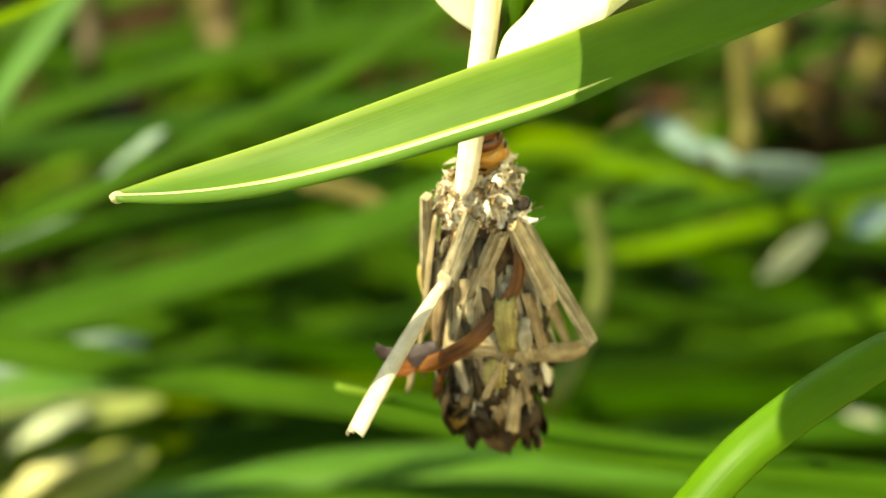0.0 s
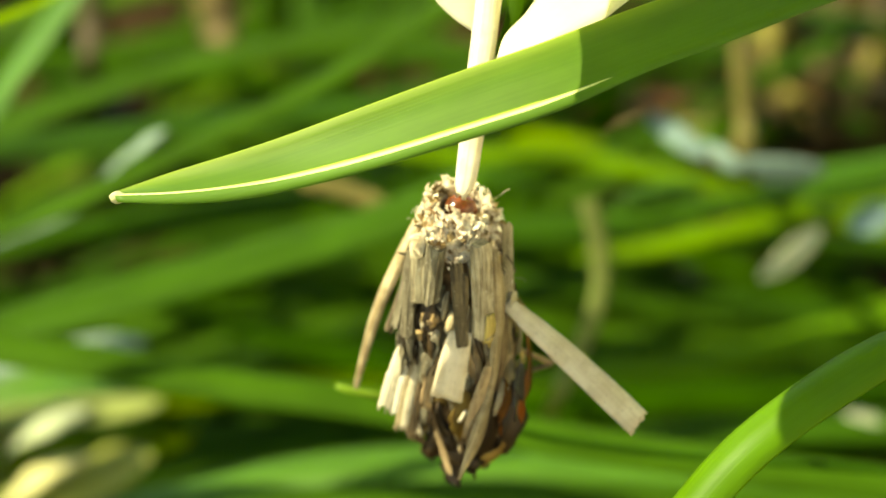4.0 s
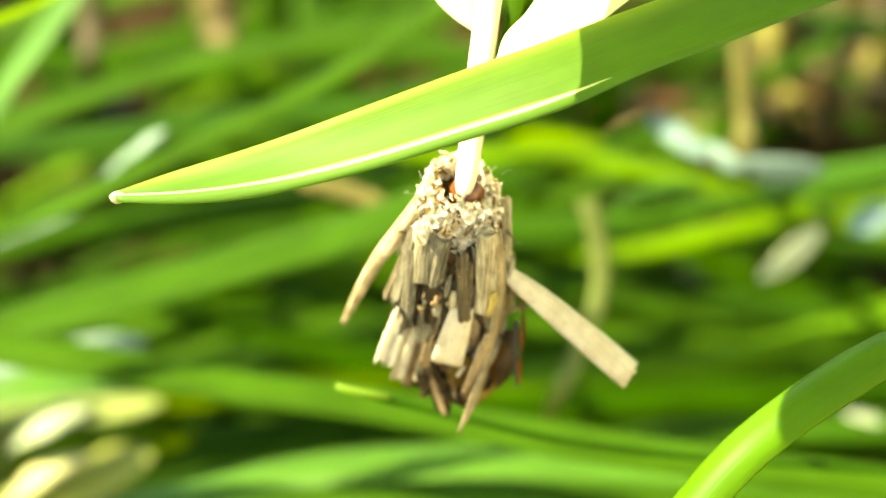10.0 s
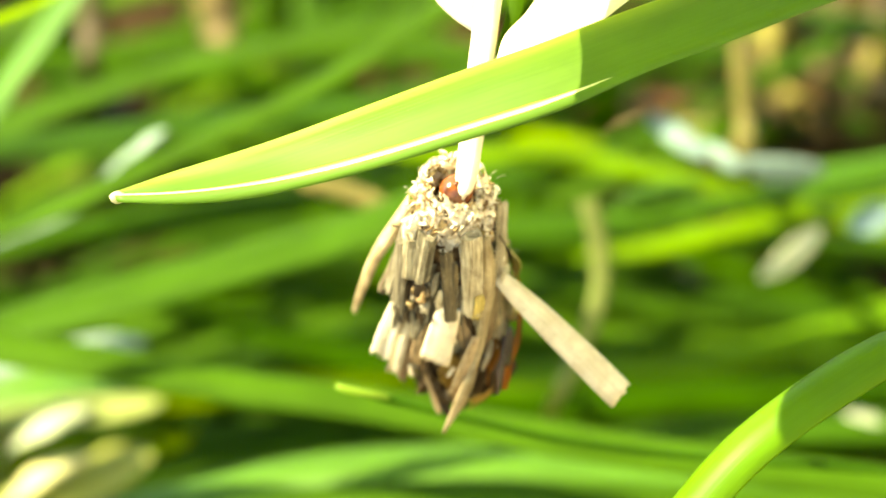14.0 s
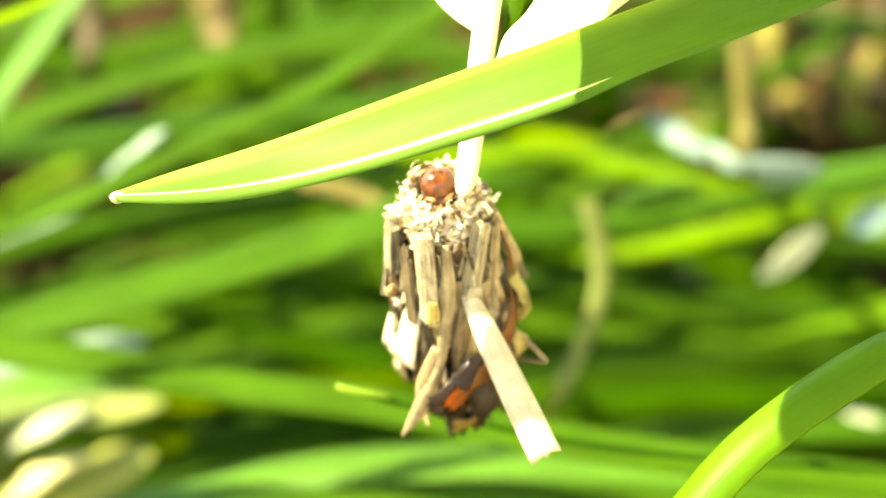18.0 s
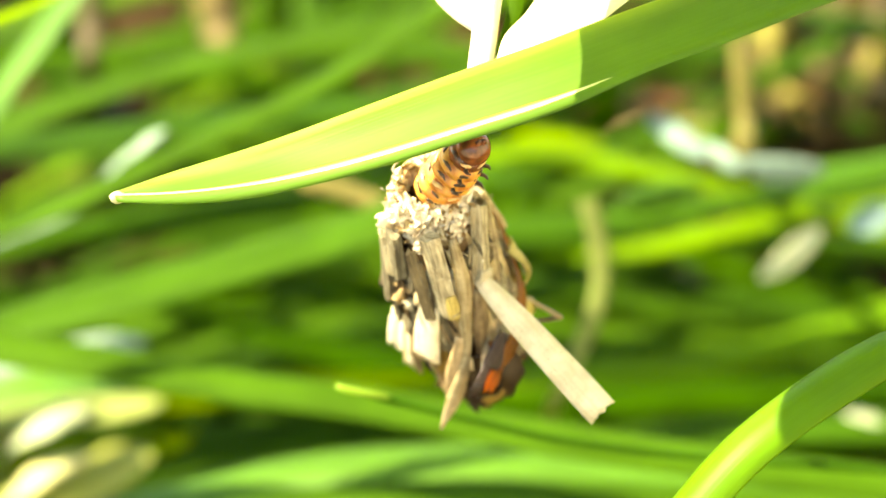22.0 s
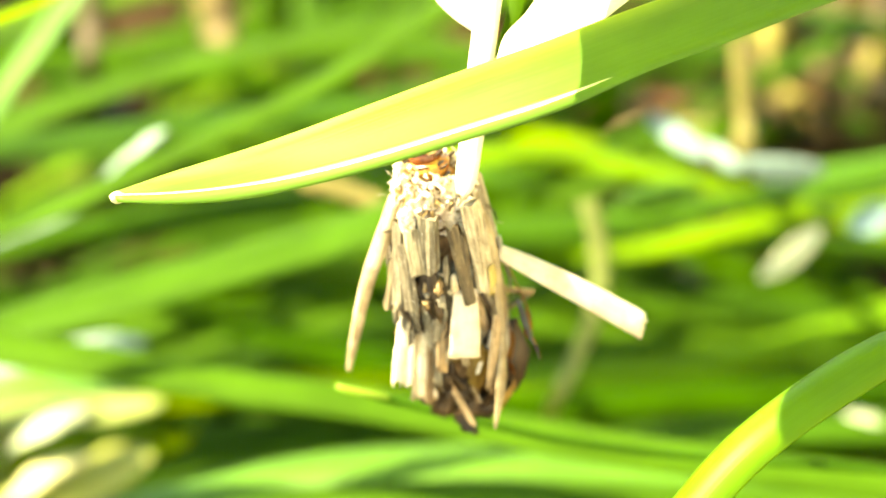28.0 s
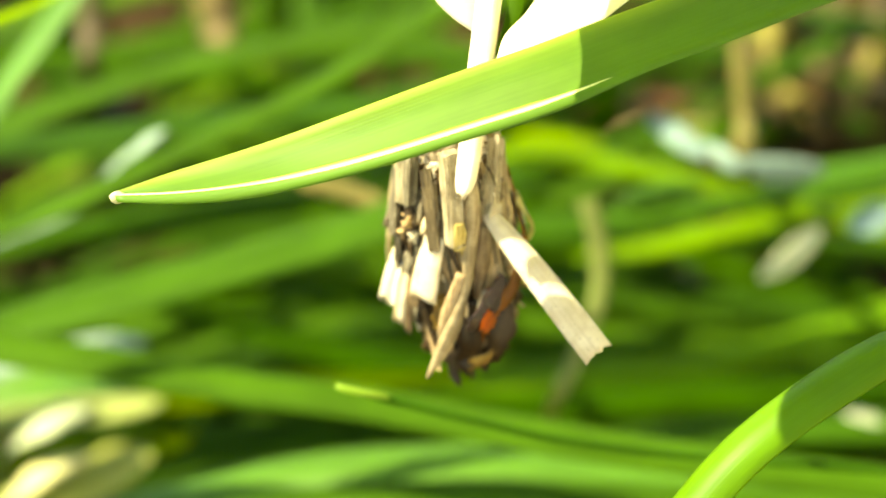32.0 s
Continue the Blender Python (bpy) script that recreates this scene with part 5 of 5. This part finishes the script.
# ---------------------------------------------------------------- what moves
def motions():
    # seconds; place of the bag's mouth on the stage, mm; turn, degrees
    rows = [
        (0, 3.58, -5.04, 7.81, 17.4, 16.1, -55.1),
        (0.5, 2.26, -4.87, 7.43, 20.8, 4.8, -37.6),
        (1, 1.97, -6.43, 7.50, 33.3, 7.6, -21.6),
        (1.5, 2.10, -5.44, 7.30, 35.3, 4.0, -11.2),
        (2, 1.81, -5.95, 5.74, 28.1, -2.8, 1.5),
        (2.5, 1.78, -5.11, 4.92, 19.3, -22.4, 45.9),
        (3, 1.81, -4.66, 4.64, 24.4, -15.5, 36.1),
        (3.5, 1.86, -4.62, 4.59, 20.5, -20.1, 41.8),
        (5.5, 1.13, -4.19, 4.99, 10.8, -20.4, 70.0),
        (6, 1.74, -4.61, 7.08, 15.0, -42.8, 69.9),
        (6.5, 1.53, -4.54, 6.32, 11.3, -37.2, 70.5),
        (7, 1.92, -4.81, 8.33, 19.5, -52.2, 57.1),
        (7.5, 1.91, -5.59, 7.20, 19.7, -38.6, 56.5),
        (8, 2.22, -5.12, 7.74, 22.4, -44.0, 52.2),
        (8.5, 1.79, -5.39, 7.43, 24.0, -43.6, 53.0),
        (9, 1.88, -5.30, 7.30, 29.7, -44.0, 44.5),
        (9.5, 1.57, -5.60, 6.43, 36.7, -29.4, 36.0),
        (10, 1.88, -6.54, 6.42, 28.6, -36.9, 51.7),
        (10.5, 1.62, -6.19, 6.23, 24.2, -39.3, 52.3),
        (11, 1.80, -7.18, 6.12, 28.9, -44.2, 54.1),
        (11.5, 1.68, -6.37, 6.13, 30.9, -38.8, 46.2),
        (12, 2.00, -5.89, 6.29, 23.0, -36.5, 59.6),
        (12.5, 1.69, -5.07, 6.38, 28.8, -31.2, 43.8),
        (13, 0.80, -5.69, 6.33, 35.1, -28.4, 32.5),
        (13.5, 1.14, -6.06, 6.41, 34.9, -31.5, 37.3),
        (14, 1.21, -6.20, 6.41, 33.6, -32.5, 39.7),
        (14.5, 0.71, -4.85, 6.94, 35.4, -25.4, 27.5),
        (16.5, -0.24, -4.78, 7.27, 34.0, -24.2, 12.9),
        (17, -0.10, -5.18, 6.47, 32.4, -13.0, 9.8),
        (17.5, -0.45, -4.30, 6.91, 36.6, -11.0, 2.2),
        (18, -0.46, -4.42, 6.14, 36.2, -13.0, 6.1),
        (18.5, -0.67, -4.59, 6.27, 36.3, -11.2, 0.4),
        (19, -0.61, -4.81, 6.47, 36.4, -14.2, -1.2),
        (19.5, -0.25, -4.82, 6.34, 38.3, -11.0, 1.0),
        (20, -0.23, -5.20, 5.89, 39.5, -15.8, 8.0),
        (20.5, -0.84, -5.82, 6.85, 35.6, -11.4, 4.2),
        (21, -1.10, -5.79, 7.12, 35.1, -12.2, -0.4),
        (21.5, -1.66, -5.90, 6.61, 35.9, -23.5, 9.3),
        (22, -1.65, -6.55, 6.43, 37.6, -29.4, 15.5),
        (22.5, -1.42, -6.14, 6.46, 30.9, -33.8, 22.2),
        (23, -1.41, -5.82, 7.08, 36.6, -19.6, 5.6),
        (23.5, -1.17, -5.84, 7.38, 35.9, -14.0, -8.6),
        (24, -1.30, -5.49, 7.31, 38.1, -22.3, -5.0),
        (24.5, -1.39, -5.14, 7.37, 37.5, -20.7, -4.3),
        (25, -1.23, -5.27, 6.80, 35.5, -31.9, 7.8),
        (25.5, -1.53, -5.04, 6.44, 22.5, -40.1, 36.6),
        (27.5, -0.95, -4.61, 7.41, 5.5, -39.9, 68.2),
        (28, -1.16, -4.57, 8.28, 3.9, -33.3, 70.7),
        (28.5, -0.13, -3.18, 8.23, 20.8, -24.8, 44.2),
        (29, 0.45, -1.93, 9.89, 23.1, -15.2, 32.0),
        (29.5, 0.66, -2.12, 9.97, 19.8, -21.1, 39.4),
        (30, 0.71, -2.79, 11.57, 31.3, -12.8, 21.0),
        (30.5, 0.76, -2.06, 12.01, 23.1, -17.1, 31.9),
        (31, 1.11, -2.10, 12.20, 23.5, -17.6, 34.4),
        (31.5, 1.64, -2.85, 13.65, 30.2, -10.9, 20.8),
        (32, 0.59, -2.80, 14.33, 26.1, -18.7, 24.4),
    ]
    bag = [(t, STAGE @ pose(x * MM, y * MM, z * MM, rx, ry, rz)) for t, x, y, z, rx, ry, rz in rows]
    walk(case, bag)
    # how far the larva looks out of the bag: seconds; offsets and height of its head, mm; lean, degrees
    peep = [(0, 0.6, 0.6, 5.0, 12, 8), (1, 0.4, 0.5, 3.5, 8, 5), (2, 0.3, 0.2, 1.5, 0, 0), (3, 0.6, 0.2, 0.4, 0, 10), (5.5, 0, 0, -2.2, 0, 0), (9, -0.4, -0.4, -1.5, 0, 0),
            (9.5, -0.3, -0.7, -0.3, 5, 0), (12, 0.2, -0.7, -0.3, 5, 0), (13, -0.9, -0.9, 0.3, 10, -5), (14.5, -0.4, -0.6, 0.2, 5, 0), (16.5, 0, -0.4, 0.6, 5, 0),
            (18.5, 0, -0.2, 1.2, 0, -5), (19, -1.8, 0.6, 3.6, -12, -28), (19.5, -0.4, 0, 1.6, 0, -8), (20, 0.2, -0.3, 0.6, 0, 0), (20.5, 0, 0, 1.8, 0, 5), (21, 0.2, 0, 1.3, 0, 8),
            (21.5, 1.6, 0.3, 2.8, -5, 24), (22, 3.6, 0.6, 4.6, -8, 46), (22.5, 3.6, 0.8, 5.2, -10, 46), (23, 0.2, 0.2, 1.5, 0, 4), (23.5, 0, -0.2, 1.6, 0, 0), (24, -0.4, 0.6, 3.6, -8, -6),
            (25, -0.4, 1.0, 4.4, -12, -6), (25.5, 0.2, 0.6, 3.0, -6, 0), (28, 0.3, 0.8, 3.2, -8, 4), (30, 0.2, 0.4, 2.0, 0, 0), (32, 0, 0, 1.0, 0, 0)]
    # when it stretches to the stem: seconds; head and body places on the stage
    stretch = {21.5: (sight(2.76, 9.42, -13), sight(-1.08, 6.42, -6)), 22.0: (sight(3.24, 10.74, -13.5), sight(-0.96, 6.18, -6)), 22.5: (sight(1.44, 11.1, -12.5), sight(-0.72, 5.58, -6))}
    ts = [p[0] for p in peep]
    own = []
    for t, m in bag:
        v = [float(np.interp(t, ts, [p[i] for p in peep])) for i in range(1, 6)]
        p = m @ pose(v[0] * MM, v[1] * MM, v[2] * MM, v[3], v[4], 0)
        if t in stretch:
            head, tail = stretch[t]
            axis = STAGE.to_3x3() @ (head - tail)
            turn = m.to_3x3().col[2].rotation_difference(axis)
            p = Matrix.LocRotScale(STAGE @ (head * MM), turn @ m.to_quaternion(), None)
        own.append((t, p))
    walk(larva, own)


motions()
